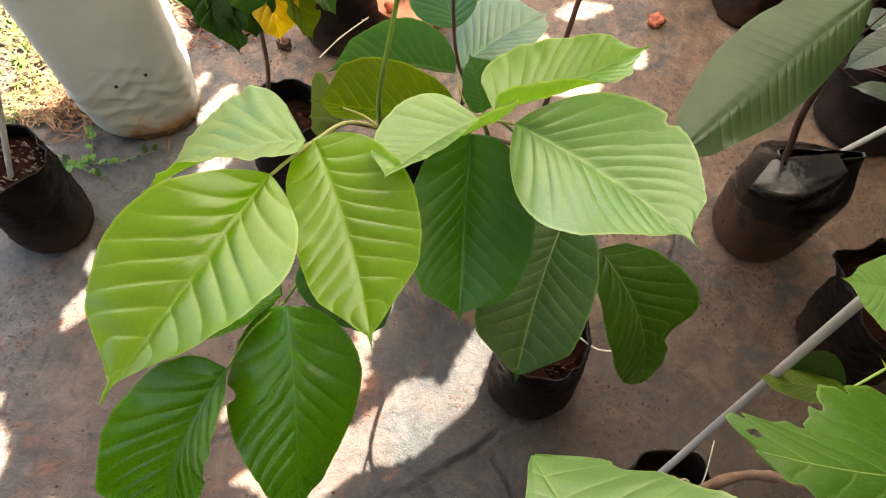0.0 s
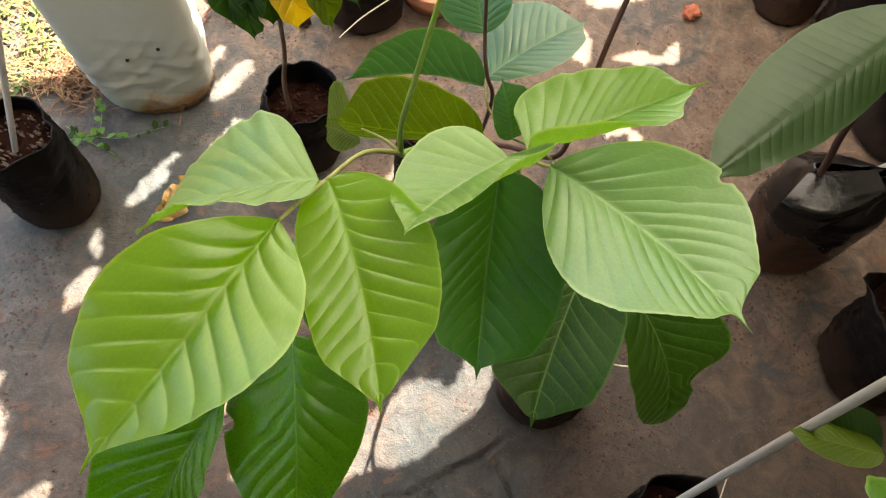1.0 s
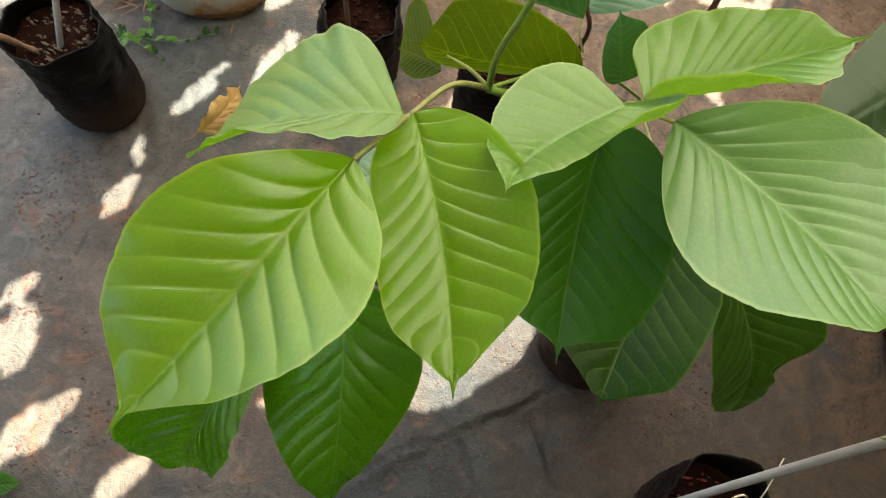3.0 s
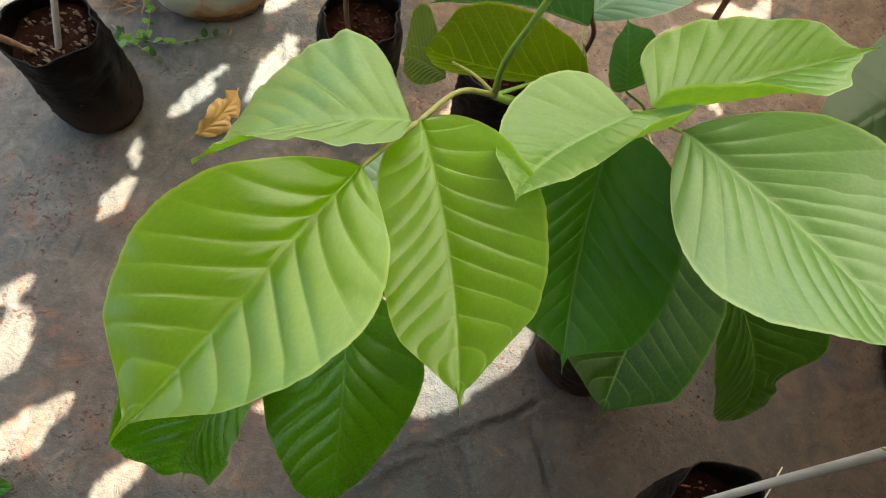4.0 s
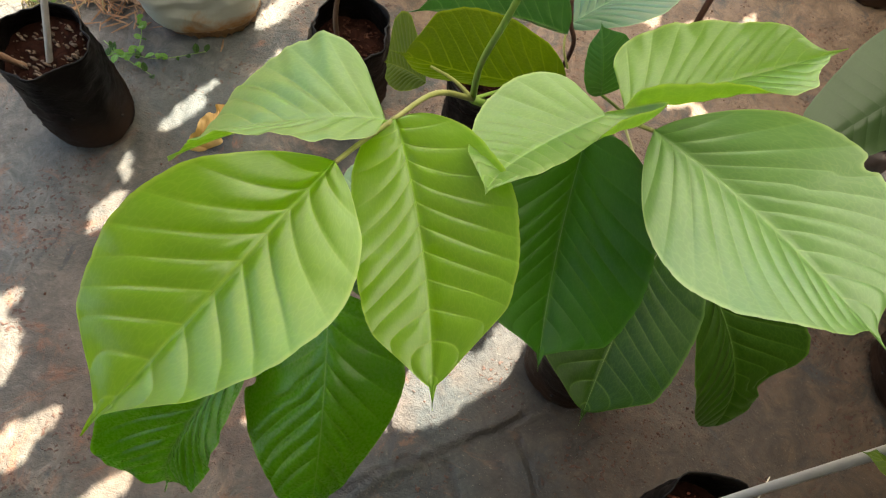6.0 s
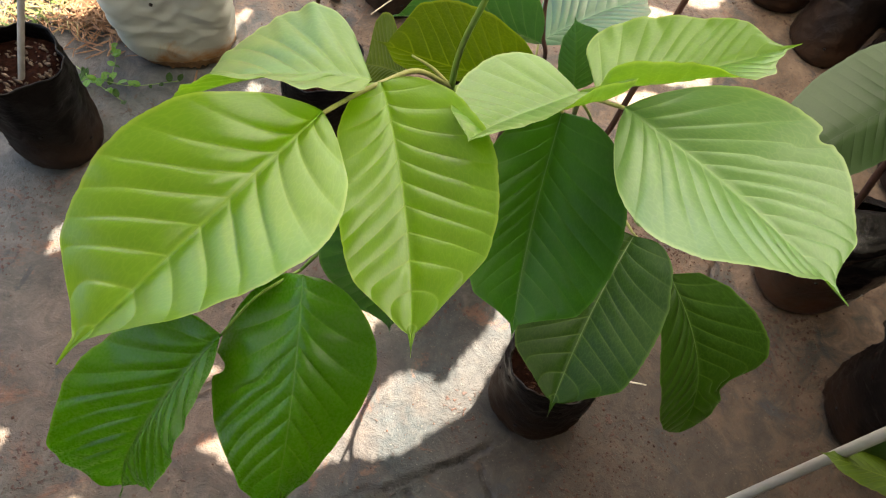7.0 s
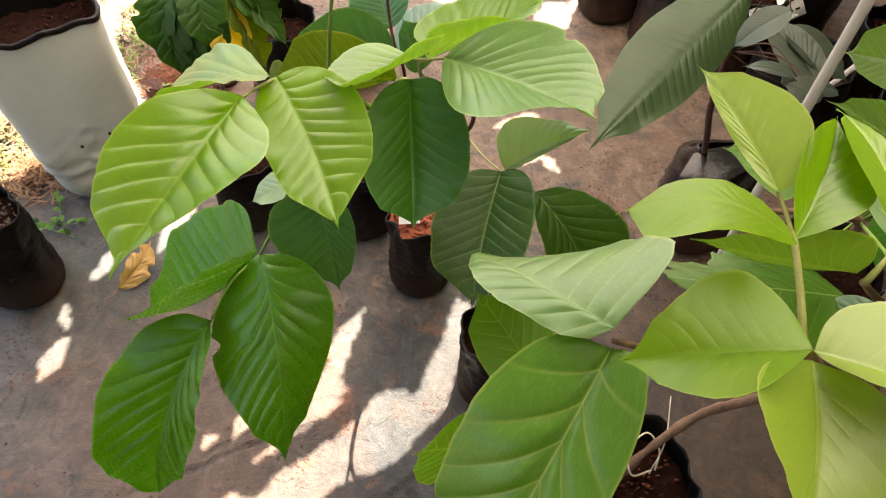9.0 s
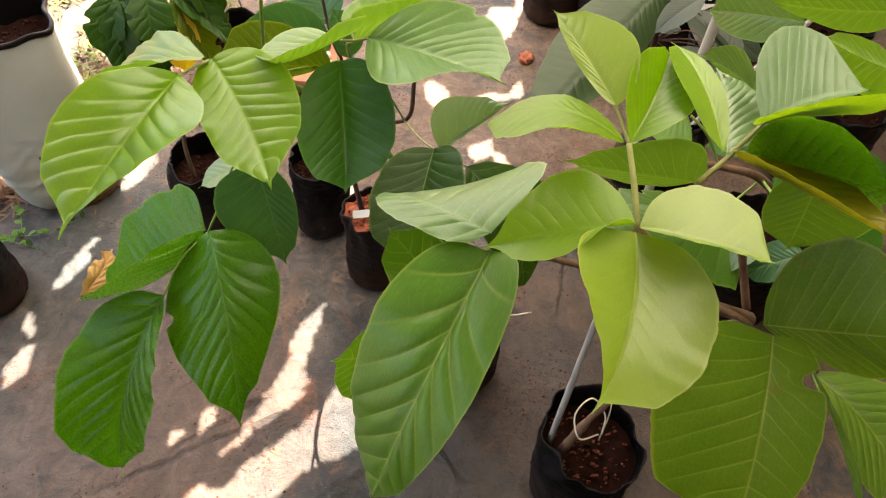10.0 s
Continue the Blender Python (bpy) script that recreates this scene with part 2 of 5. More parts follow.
    tone = n.mix(n.math("MULTIPLY", pale_dust, 0.14), tone, (0.40, 0.33, 0.27))
    folds = crease(-0.150, 0.246, 0.120, 0.440, 0.010)
    for line in ((0.095, 0.415, 0.165, 0.295, 0.007), (0.000, 0.350, 0.050, 0.263, 0.009), (-0.34, 0.39, -0.16, 0.50, 0.008), (-0.45, 0.33, -0.14, 0.46, 0.007), (0.36, 0.62, 0.44, 0.92, 0.006)):
        folds = n.math("MAXIMUM", folds, n.math("MULTIPLY", crease(*line), 0.75))
    tone = n.mix(n.math("MULTIPLY", folds, 0.85), tone, (0.016, 0.014, 0.012))
    n.surface(tone, n.ramp(blotch, (0.3, 0.50), (0.7, 0.80)), spec=0.4)
    relief = n.math("ADD", n.math("MULTIPLY", smear, 1.6), n.math("ADD", n.math("MULTIPLY", fine, 0.7), n.math("MULTIPLY", grit, 0.3)))
    n.bump(n.math("SUBTRACT", n.math("ADD", relief, n.math("MULTIPLY", clusters, 0.8)), n.math("MULTIPLY", folds, 1.6)), 0.7, 0.005)
    return n.mat


def plastic_material(name, colour, dirt, low, high, rough=0.35, fall=4.0, crumple=0.55, spec=0.11):
    """Thin bag film, with soil dust that clings mostly near the foot of the bag."""
    n = Nodes(name)
    obj = n.coords()
    sep = n.tree.nodes.new("ShaderNodeSeparateXYZ")
    n.put(sep.inputs[0], obj)
    stain = n.noise(16.0, 5.0, 0.65, obj, 0.5)
    fine = n.noise(130.0, 3.0, 0.6, obj)
    mud = n.ramp(n.math("ADD", n.math("MULTIPLY", sep.outputs[2], -fall), stain), (low, 0.0), (high, 1.0))
    mud = n.math("MULTIPLY", mud, n.math("ADD", 0.55, n.math("MULTIPLY", fine, 0.7)))
    tone = n.mix(mud, n.mix(n.math("MULTIPLY", stain, 0.5), colour, tuple(c * 1.6 for c in colour)), dirt)
    n.surface(tone, n.math("ADD", rough, n.math("MULTIPLY", mud, 0.45)), spec=spec)
    n.bump(n.math("ADD", n.noise(38.0, 4.0, 0.6, obj, 1.2), n.math("MULTIPLY", fine, 0.2)), crumple, 0.004)
    return n.mat


def rough_material(name, dark, light, scale=40.0, rough=0.85, bump=0.5, stretch=None, spec=0.3):
    n = Nodes(name)
    where = n.coords()
    if stretch:
        m = n.tree.nodes.new("ShaderNodeMapping")
        n.put(m.inputs[0], where)
        m.inputs[3].default_value = stretch
        where = m.outputs[0]
    a, b = n.noise(scale, 5.0, 0.65, where), n.noise(scale * 7, 3.0, 0.6, where)
    tone = n.ramp(n.math("ADD", n.math("MULTIPLY", a, 0.7), n.math("MULTIPLY", b, 0.3)), (0.32, dark), (0.68, light))
    n.surface(tone, rough, spec=spec)
    n.bump(n.math("ADD", a, n.math("MULTIPLY", b, 0.4)), bump, 0.003)
    return n.mat


mat_ground = ground_material()
mat_black = plastic_material("black_bag_film", (0.0032, 0.0025, 0.0022), (0.034, 0.021, 0.015), -0.40, 0.50, 0.45)
mat_brown = plastic_material("muddy_bag_film", (0.006, 0.004, 0.0032), (0.038, 0.018, 0.009), -0.1, 0.6, 0.38)
mat_gloss = plastic_material("glossy_bag_film", (0.0040, 0.0030, 0.0027), (0.060, 0.023, 0.008), -0.35, 0.35, 0.2, 4.0, 0.35, 0.5)
mat_white = plastic_material("white_bag_film", (0.345, 0.362, 0.312), (0.34, 0.175, 0.06), 0.22, 0.46, 0.36, 5.0, 0.16, 0.3)
mat_hem = rough_material("stained_hem", (0.09, 0.040, 0.016), (0.30, 0.17, 0.075), 55.0, 0.6, 0.5)
mat_soil = rough_material("potting_soil", (0.004, 0.0018, 0.0015), (0.022, 0.008, 0.005), 70.0, 0.95, 0.9, spec=0.04)
mat_red_soil = rough_material("red_soil", (0.10, 0.022, 0.010), (0.36, 0.10, 0.05), 70.0, 0.95, 0.9)
mat_clod = rough_material("soil_crumbs", (0.022, 0.011, 0.008), (0.10, 0.046, 0.028), 90.0, 0.95, 0.6)
mat_pot_litter = rough_material("pot_litter", (0.010, 0.005, 0.004), (0.07, 0.03, 0.02), 90.0, 0.95, 0.6, spec=0.05)
mat_red_chips = rough_material("red_bark_chips", (0.035, 0.010, 0.007), (0.22, 0.070, 0.048), 60.0, 0.9, 0.5, spec=0.1)
mat_root_chips = rough_material("red_root_chips", (0.085, 0.030, 0.018), (0.30, 0.125, 0.075), 60.0, 0.9, 0.4, spec=0.1)
mat_chips = rough_material("pale_leaf_litter", (0.03, 0.018, 0.013), (0.16, 0.12, 0.09), 45.0, 0.9, 0.4)
mat_bark = rough_material("brown_bark", (0.085, 0.045, 0.026), (0.24, 0.145, 0.09), 60.0, 0.8, 0.6, (1, 1, 0.25))
mat_dark_bark = rough_material("dark_bark", (0.030, 0.012, 0.009), (0.085, 0.038, 0.026), 60.0, 0.7, 0.5, (1, 1, 0.25))
mat_green_stem = rough_material("green_stem", (0.10, 0.19, 0.025), (0.20, 0.31, 0.06), 50.0, 0.5, 0.2, (1, 1, 0.2))
mat_tan_stem = rough_material("tan_petiole", (0.15, 0.17, 0.045), (0.28, 0.28, 0.10), 60.0, 0.55, 0.25, (1, 1, 0.2))
mat_stake = rough_material("grey_stake", (0.24, 0.22, 0.20), (0.40, 0.38, 0.35), 30.0, 0.55, 0.2, (1, 1, 0.15))
mat_twine = rough_material("pale_twine", (0.45, 0.40, 0.30), (0.7, 0.64, 0.5), 80.0, 0.7, 0.2)
mat_brick = rough_material("fired_clay", (0.22, 0.060, 0.030), (0.42, 0.13, 0.065), 60.0, 0.8, 0.5)
mat_terra = rough_material("terracotta", (0.36, 0.14, 0.07), (0.55, 0.25, 0.14), 30.0, 0.75, 0.3)
mat_straw = rough_material("dry_grass", (0.085, 0.07, 0.022), (0.24, 0.20, 0.085), 30.0, 0.8, 0.1)
mat_litter = rough_material("dead_stems", (0.12, 0.055, 0.025), (0.34, 0.20, 0.11), 30.0, 0.85, 0.2)
mat_grass = rough_material("green_grass", (0.05, 0.10, 0.012), (0.14, 0.21, 0.04), 30.0, 0.6, 0.1)
mat_hole = rough_material("punched_hole", (0.012, 0.010, 0.010), (0.02, 0.016, 0.015), 60.0, 0.9, 0.1)
mat_tag = rough_material("white_tag", (0.62, 0.62, 0.58), (0.78, 0.78, 0.74), 40.0, 0.5, 0.1)
# film of an unseen overhead panel, added to give soft light
mat_light_panel = Nodes("added_light_panel_film")
patchy = mat_light_panel.noise(2.6, 3.0, 0.5, mat_light_panel.place())
mat_light_panel.surface(mat_light_panel.ramp(patchy, (0.36, (0.30, 0.29, 0.25)), (0.64, (0.78, 0.76, 0.68))), 0.5)
glow = mat_light_panel.tree.nodes.new("ShaderNodeBsdfTranslucent")
mat_light_panel.put(glow.inputs[0], mat_light_panel.ramp(patchy, (0.36, (0.26, 0.25, 0.215)), (0.60, (0.56, 0.545, 0.49))))
half = mat_light_panel.tree.nodes.new("ShaderNodeMixShader")
half.inputs[0].default_value = 0.8
mat_light_panel.put(half.inputs[1], mat_light_panel.bsdf.outputs[0])
mat_light_panel.put(half.inputs[2], glow.outputs[0])
mat_light_panel.put(mat_light_panel.out.inputs[0], half.outputs[0])
mat_light_panel = mat_light_panel.mat
# dark net of the unseen blockers that keep light off the scene
mat_light_block = Nodes("added_light_block_net")
mat_light_block.surface(mat_light_block.ramp(mat_light_block.noise(3.0, 3.0, 0.5, mat_light_block.place()), (0.3, (0.05, 0.055, 0.045)), (0.7, (0.09, 0.095, 0.08))), 0.9, spec=0.1)
dim = mat_light_block.tree.nodes.new("ShaderNodeBsdfTranslucent")
dim.inputs[0].default_value = (0.056, 0.053, 0.044, 1)
thin = mat_light_block.tree.nodes.new("ShaderNodeMixShader")
thin.inputs[0].default_value = 0.6
mat_light_block.put(thin.inputs[1], mat_light_block.bsdf.outputs[0])
mat_light_block.put(thin.inputs[2], dim.outputs[0])
mat_light_block.put(mat_light_block.out.inputs[0], thin.outputs[0])
mat_light_block = mat_light_block.mat

# ---- building helpers ----


def mesh_object(name, verts, faces, material, parent=None, label="", smooth=True, uvs=None):
    me = bpy.data.meshes.new(name)
    me.from_pydata([tuple(map(float, v)) for v in verts], [], faces)
    if uvs is not None:
        layer = me.uv_layers.new(name="UVMap")
        idx = np.empty(len(me.loops), dtype=np.int32)
        me.loops.foreach_get("vertex_index", idx)
        layer.data.foreach_set("uv", np.asarray(uvs, dtype=np.float32)[idx].ravel())
    me.materials.append(material)
    if smooth:
        me.polygons.foreach_set("use_smooth", [True] * len(me.polygons))
    ob = new(name, me)
    if parent:
        ob.parent = parent
    if label:
        tagged(ob, label)
    return ob


def part(name, bm, material, parent, label=""):
    me = bpy.data.meshes.new(name)
    bm.to_mesh(me)
    bm.free()
    me.materials.append(material)
    me.polygons.foreach_set("use_smooth", [True] * len(me.polygons))
    ob = new(name, me)
    ob.parent = parent
    return tagged(ob, label)


def thing(name, at, label, category, group=""):
    """An empty at a thing's base; its parts are given in world places and are moved under it by settle()."""
    ob = new(name)
    ob.location = at
    ob.empty_display_size = 0.03
    return tagged(ob, label, category, group)


def grid_faces(rows, cols, wrap=False):
    out = []
    for i in range(rows - 1):
        for j in range(cols if wrap else cols - 1):
            k = (j + 1) % cols
            out.append((i * cols + j, i * cols + k, (i + 1) * cols + k, (i + 1) * cols + j))
    return out


def curve_points(points, steps):
    """A smooth line through the given places."""
    p = [Vector(q) for q in points]
    p = [p[0] * 2 - p[1]] + p + [p[-1] * 2 - p[-2]]
    out = []
    for i in range(1, len(p) - 2):
        for s in range(steps):
            t = s / steps
            a, b, c, d = p[i - 1], p[i], p[i + 1], p[i + 2]
            out.append(0.5 * ((2 * b) + (c - a) * t + (2 * a - 5 * b + 4 * c - d) * t * t + (3 * b - a - 3 * c + d) * t ** 3))
    return out + [p[-2]]


def tube(name, points, radii, material, parent=None, label="", steps=6, sides=8, knobs=0.0):
    """A stem, stake or wire through the given places (world), its radius running over radii."""
    line = curve_points(points, steps)
    at = parent.location if parent else Vector()
    n = len(line)
    verts = []
    ref = Vector((0.3, 0.2, 0.9))
    for i, c in enumerate(line):
        d = (line[min(i + 1, n - 1)] - line[max(i - 1, 0)]).normalized()
        if abs(d.dot(ref)) > 0.98:
            ref = Vector((1, 0, 0))
        x = d.cross(ref).normalized()
        y = d.cross(x)
        f = i / (n - 1) * (len(radii) - 1)
        k = min(int(f), len(radii) - 2)
        r = radii[k] + (radii[k + 1] - radii[k]) * (f - k)
        r *= 1 + knobs * noise.noise(Vector((i * 0.9, r * 300, 1.3)))
        for s in range(sides):
            a = 2 * math.pi * s / sides
            verts.append(c + (x * math.cos(a) + y * math.sin(a)) * r - at)
    faces = grid_faces(n, sides, True)
    faces.append(tuple(range(sides - 1, -1, -1)))
    faces.append(tuple(range((n - 1) * sides, n * sides)))
    return mesh_object(name, verts, faces, material, parent, label)


def leaf(plant, material, base, tip, roll, twist, widths, shape, sag=0.05, bend=0.0, folds=(0.15, 0.15), sweep=(0.0, 0.0),
         bites=(), veins=12, pucker=0.030, drip=0.925, wave=0.014, holes=(), name="leaf", label="", lobes=0.0, edges=None, inner=0.0, slant=0.37, curl=(0.0, 0.0), tail=0.26):
    """One leaf from its base to its tip: half widths, the shape of its outline, sag and bend of the midrib, the rise of both halves,
    bites (side, place, length, depth), the curl of both margins and a blade quilted between its side veins. The mesh rows run along the side veins."""
    nu, nv = (37 if name == "leaflet" else max(111, veins * 11 + 1)), 25 if name == "leaflet" else 33
    b, t = np.array(base), np.array(tip)
    axis = t - b
    length = np.linalg.norm(axis)
    axis = axis / length
    s0 = np.cross(axis, (0, 0, 1))
    if np.linalg.norm(s0) < 0.05:
        s0 = np.cross(axis, (0, 1, 0))
    s0 = s0 / np.linalg.norm(s0)
    n0 = np.cross(s0, axis)
    r = np.radians(roll)
    sm, nm = np.cos(r) * s0 + np.sin(r) * n0, -np.sin(r) * s0 + np.cos(r) * n0
    p, q = shape
    peak = p / (p + q)
    seed = float(abs(b[0] * 37 + b[1] * 53 + b[2] * 71 + t[0] * 19))
    s, v = np.linspace(0, 1, nu) ** 1.2, np.linspace(-1, 1, nv)
    av = np.abs(v)
    # a side vein leaves the midrib at s and bends towards the tip on its way to the margin
    u = s[:, None] + 1.5 * slant * (1.2 * av - 0.2 * av ** 2) * ((1 - np.exp(-s / 0.2)) * (1 - s))[:, None]
    ang = r + np.radians(twist) * (u - 0.5)
    su = np.cos(ang)[..., None] * s0 + np.sin(ang)[..., None] * n0
    nn = -np.sin(ang)[..., None] * s0 + np.cos(ang)[..., None] * n0
    arch = (4 * u * (1 - u))[..., None]
    mid_line = b + u[..., None] * (t - b) + length * (sag * arch * nm + bend * arch * sm)
    uu = np.minimum(u / drip, 1)
    f = uu ** p * (1 - uu) ** q / (peak ** p * (1 - peak) ** q)
    taper = np.clip((u - 0.78) / 0.15, 0, 1)
    f *= 1 - 0.5 * taper ** 2 * (3 - 2 * taper)
    f = np.sqrt(f ** 2 + (tail * np.clip((1 - u) / 0.2, 0, 1) ** 1.7 * np.clip((u - 0.6) / 0.2, 0, 1)) ** 2)
    verts, uvs = [], []
    steps = np.linspace(0, 1, 25)
    reach = []
    for h in (0, 1):
        bow = folds[h] + curl[h] * np.clip((steps - 0.5) / 0.5, 0, 1) ** 1.3
        reach.append((np.concatenate([[0], np.cumsum((np.cos(bow[1:]) + np.cos(bow[:-1])) / 48)]), np.concatenate([[0], np.cumsum((np.sin(bow[1:]) + np.sin(bow[:-1])) / 48)])))
    at = np.array(plant.location)
    plump = pucker * length * 4.2 / veins
    for i in range(nu):
        phase = veins * s[i] ** 0.72
        fr = phase % 1.0
        ridge = math.sin(math.pi * fr ** 0.85) ** 0.75
        for j in range(nv):
            x = u[i, j]
            sgn, h = (-1, 0) if v[j] < 0 else (1, 1)
            w = widths[h] * f[i, j]
            if edges:
                w = float(np.interp(x, [e[0] for e in edges[h]], [e[1] for e in edges[h]]))
            for side, place, span, depth in bites:
                if side == sgn:
                    w *= 1 - depth * math.exp(-((x - place) / span) ** 4)
            if lobes:
                w *= 1 - lobes * (0.5 + 0.5 * math.cos(x * 2 * math.pi * 4.5 + 0.6))
            w *= 1 + 0.028 * noise.noise(Vector((x * 8, sgn * 3.0, seed))) + 0.012 * noise.noise(Vector((x * 40, sgn * 5.0, seed)))
            a = av[j]
            mask = min(1.0, a * 7) * (1 - 0.80 * a ** 3) * min(1, 3.5 * (1 - s[i])) * min(1, s[i] * 22 + 0.25)
            mask *= (1 - a) ** inner if inner else 1.0
            mask *= 0.8 + 0.7 * noise.noise(Vector((phase * 0.6, sgn * 4.0 + a * 1.3, seed + 2)))
            lift = plump * ridge * mask
            lift -= 0.004 * length * math.exp(-(a / 0.09) ** 2) * min(1, 5 * (1 - s[i]))
            lift += wave * length * a * a * (noise.noise(Vector((x * 5.5, sgn * 2.0, seed + 9))) + 0.5 * noise.noise(Vector((x * 14, sgn * 2.0, seed + 4))))
            lift += 0.010 * length * a * noise.noise(Vector((x * 3.2, v[j] * 1.6, seed + 6)))
            out, up = a * math.cos(folds[h]), a * math.sin(folds[h])
            if curl[h]:
                k = min(1.0, max(0.0, (0.66 - x) / 0.3))
                out += k * (np.interp(a, steps, reach[h][0]) - out)
                up += k * (np.interp(a, steps, reach[h][1]) - up)
            c = mid_line[i, j] + w * (out * sgn * su[i, j] + up * nn[i, j]) + a * w * sweep[h] * axis + lift * nn[i, j]
            verts.append(c - at)
            uvs.append((phase, v[j]))
    faces = grid_faces(nu, nv)
    for hu, hv, ru, rv in holes:
        faces = [q for q in faces if sum(((u[i // nv, i % nv] - hu) / ru) ** 2 + ((v[i % nv] - hv) / rv) ** 2 for i in q) / 4 > 1]
    blade = mesh_object(name, verts, faces, material, plant, label, uvs=uvs)
    if length > 0.075 and material in RIBS:
        rib = []
        for i in range(0, nu, 3):
            c, k = Vector(verts[i * nv + nv // 2]), nv // 2
            r = (0.00042 * (1 - 0.8 * s[i]) + 0.00004) * min(1.3, length / 0.14)
            for m in range(6):
                x, y = math.cos(m * math.pi / 3), math.sin(m * math.pi / 3)
                rib.append(c + Vector(su[i, k]) * r * x + Vector(nn[i, k]) * r * (0.8 * y - 0.35))
        mesh_object("midrib", rib, grid_faces(len(rib) // 6, 6, True), RIBS[material], blade)
    return blade


def wrinkle(x, y, z, size):
    return noise.noise(Vector((x, y, z)) / size)


def poly_bag(name, at, r_foot, r_top, height, lean=(0.0, 0.0), material=None, soil=None, soil_depth=0.045, seed=0.0, label="", group="", squash=1.0, turn=0.0,
             holes=6, fold=0.012, rim_dip=0.012, pinch=0.0, creases=0.0, boxy=0.0, crumb_material=None, rolled=False):
    """A soil-filled nursery bag: crumpled film with a rounded foot and an uneven open rim, its soil, crumbs and punched holes."""
    pot = thing(name, at, label, "plant pot", group)
    rows, cols = (120, 170) if creases else (34, 56)
    outer = []

    def ring(h, a):
        """A place on the bag's skin; h runs from 0 at the foot to 1 at the rim."""
        z = height * h
        r = r_foot + (r_top - r_foot) * h ** 0.8
        foot = max(0.0, 1 - h / 0.10)
        r *= 1 - 0.16 * foot * foot
        x, y = math.cos(a), math.sin(a) * squash
        if boxy:
            k = 2 + boxy * min(1.0, h * 3)
            r *= (abs(math.cos(a)) ** k + abs(math.sin(a)) ** k) ** (-1 / k)
        if creases and h < 0.62:
            # sharp slanting creases in the slack film, crowded towards the foot
            band = math.sin(math.pi * min(1.0, (h + 0.06) / 0.68)) ** 1.2
            for slope, size, deep, k in ((1.3, 0.34, 1.0, 0.0), (-1.7, 0.28, 0.9, 7.0), (0.5, 0.15, 0.5, 13.0)):
                across = h * 2.6 + slope * a * 0.36
                along = a * 0.9 - slope * h * 0.8
                r += creases * deep * band * (0.30 - abs(noise.noise(Vector((along * 1.5 + seed, across / size * 1.25, k)))))
        if creases and h < 0.06:
            r += 0.010 * (1 - h / 0.06) * (0.5 + wrinkle(x, y, seed, 0.10))
        if pinch and h > 0.74:
            y *= 1 - pinch * min(1.0, (h - 0.74) / 0.24)
            x *= 1 - 0.12 * pinch * min(1.0, (h - 0.74) / 0.24)
        r += fold * (0.6 * wrinkle(x, y, h * 1.2 + seed, 1.0) + 0.35 * wrinkle(x, y, h * 1.6 + seed * 2, 0.42) * (0.4 + h))
        r += (0 if creases else fold * 0.28) * wrinkle(x * 0.8, y * 0.8, h * 5 + seed, 0.12)
        if h > 0.8:
            r += fold * (h - 0.8) / 0.2 * (1.6 * wrinkle(x, y, seed * 3, 0.95) + 0.7 * wrinkle(x, y, seed * 7, 0.33))
            z += rim_dip * (h - 0.8) / 0.2 * (wrinkle(x, y, seed * 5 + 2, 0.9) + 0.35 * wrinkle(x, y, seed * 6, 0.3))
        c, s = math.cos(turn), math.sin(turn)
        return Vector((r * (x * c - y * s) + lean[0] * h, r * (x * s + y * c) + lean[1] * h, z))

    hs = [0.0, 0.015, 0.04, 0.07] + [0.1 + 0.9 * i / (rows - 5) for i in range(rows - 4)]
    for h in hs:
        for j in range(cols):
            outer.append(ring(h, 2 * math.pi * j / cols))
    faces = grid_faces(rows, cols, True)
    faces.append(tuple(range(cols - 1, -1, -1)))
    inner = []
    depth_rows = 7
    top_h = 1 - (soil_depth + 0.012) / height
    for i in range(depth_rows):
        h = 1 - (1 - top_h) * i / (depth_rows - 1)
        for j in range(cols):
            p = ring(h, 2 * math.pi * j / cols)
            centre = Vector((lean[0] * h, lean[1] * h, p.z))
            q = p - centre
            inner.append(centre + q * (1 - 0.0022 / max(q.length, 0.01)))
    base = len(outer)
    n_out = (rows - 1) * cols
    for j in range(cols):
        k = (j + 1) % cols
        faces.append((n_out + j, n_out + k, base + k, base + j))
    for i in range(depth_rows - 1):
        for j in range(cols):
            k = (j + 1) % cols
            faces.append((base + i * cols + j, base + i * cols + k, base + (i + 1) * cols + k, base + (i + 1) * cols + j))
    film = mesh_object("bag_film", outer + inner, faces, material, pot)
    if rolled:
        # white outside, black inside
        film.data.materials.append(mat_black)
        for f in film.data.polygons:
            f.material_index = 1 if max(f.vertices) >= base else 0
    if rolled:
        # the dark turned-over lip, and two punched holes in the front
        lip = []
        for j in range(cols):
            p, q = ring(1.0, 2 * math.pi * j / cols), Vector((lean[0], lean[1], height))
            d = Vector((p.x - q.x, p.y - q.y, 0)).normalized()
            for k in range(7):
                b = 2 * math.pi * k / 7
                lip.append(p + d * 0.0045 * math.cos(b) + Vector((0, 0, 0.006 * math.sin(b) + 0.002 * wrinkle(p.x, p.y, seed, 0.03))))
        lip += lip[:7]
        mesh_object("rolled_lip", lip, grid_faces(cols + 1, 7, True), mat_brown, pot, "dark soil-stained rolled lip")
        # the torn brown hem round the foot
        hem = []
        for j in range(cols + 1):
            a = 2 * math.pi * j / cols
            d = Vector((math.cos(a + turn), math.sin(a + turn), 0))
            out = 0.0008 + 0.009 * max(0.0, wrinkle(d.x, d.y, seed, 0.22)) + 0.003 * abs(wrinkle(d.x, d.y, seed + 3, 0.05))
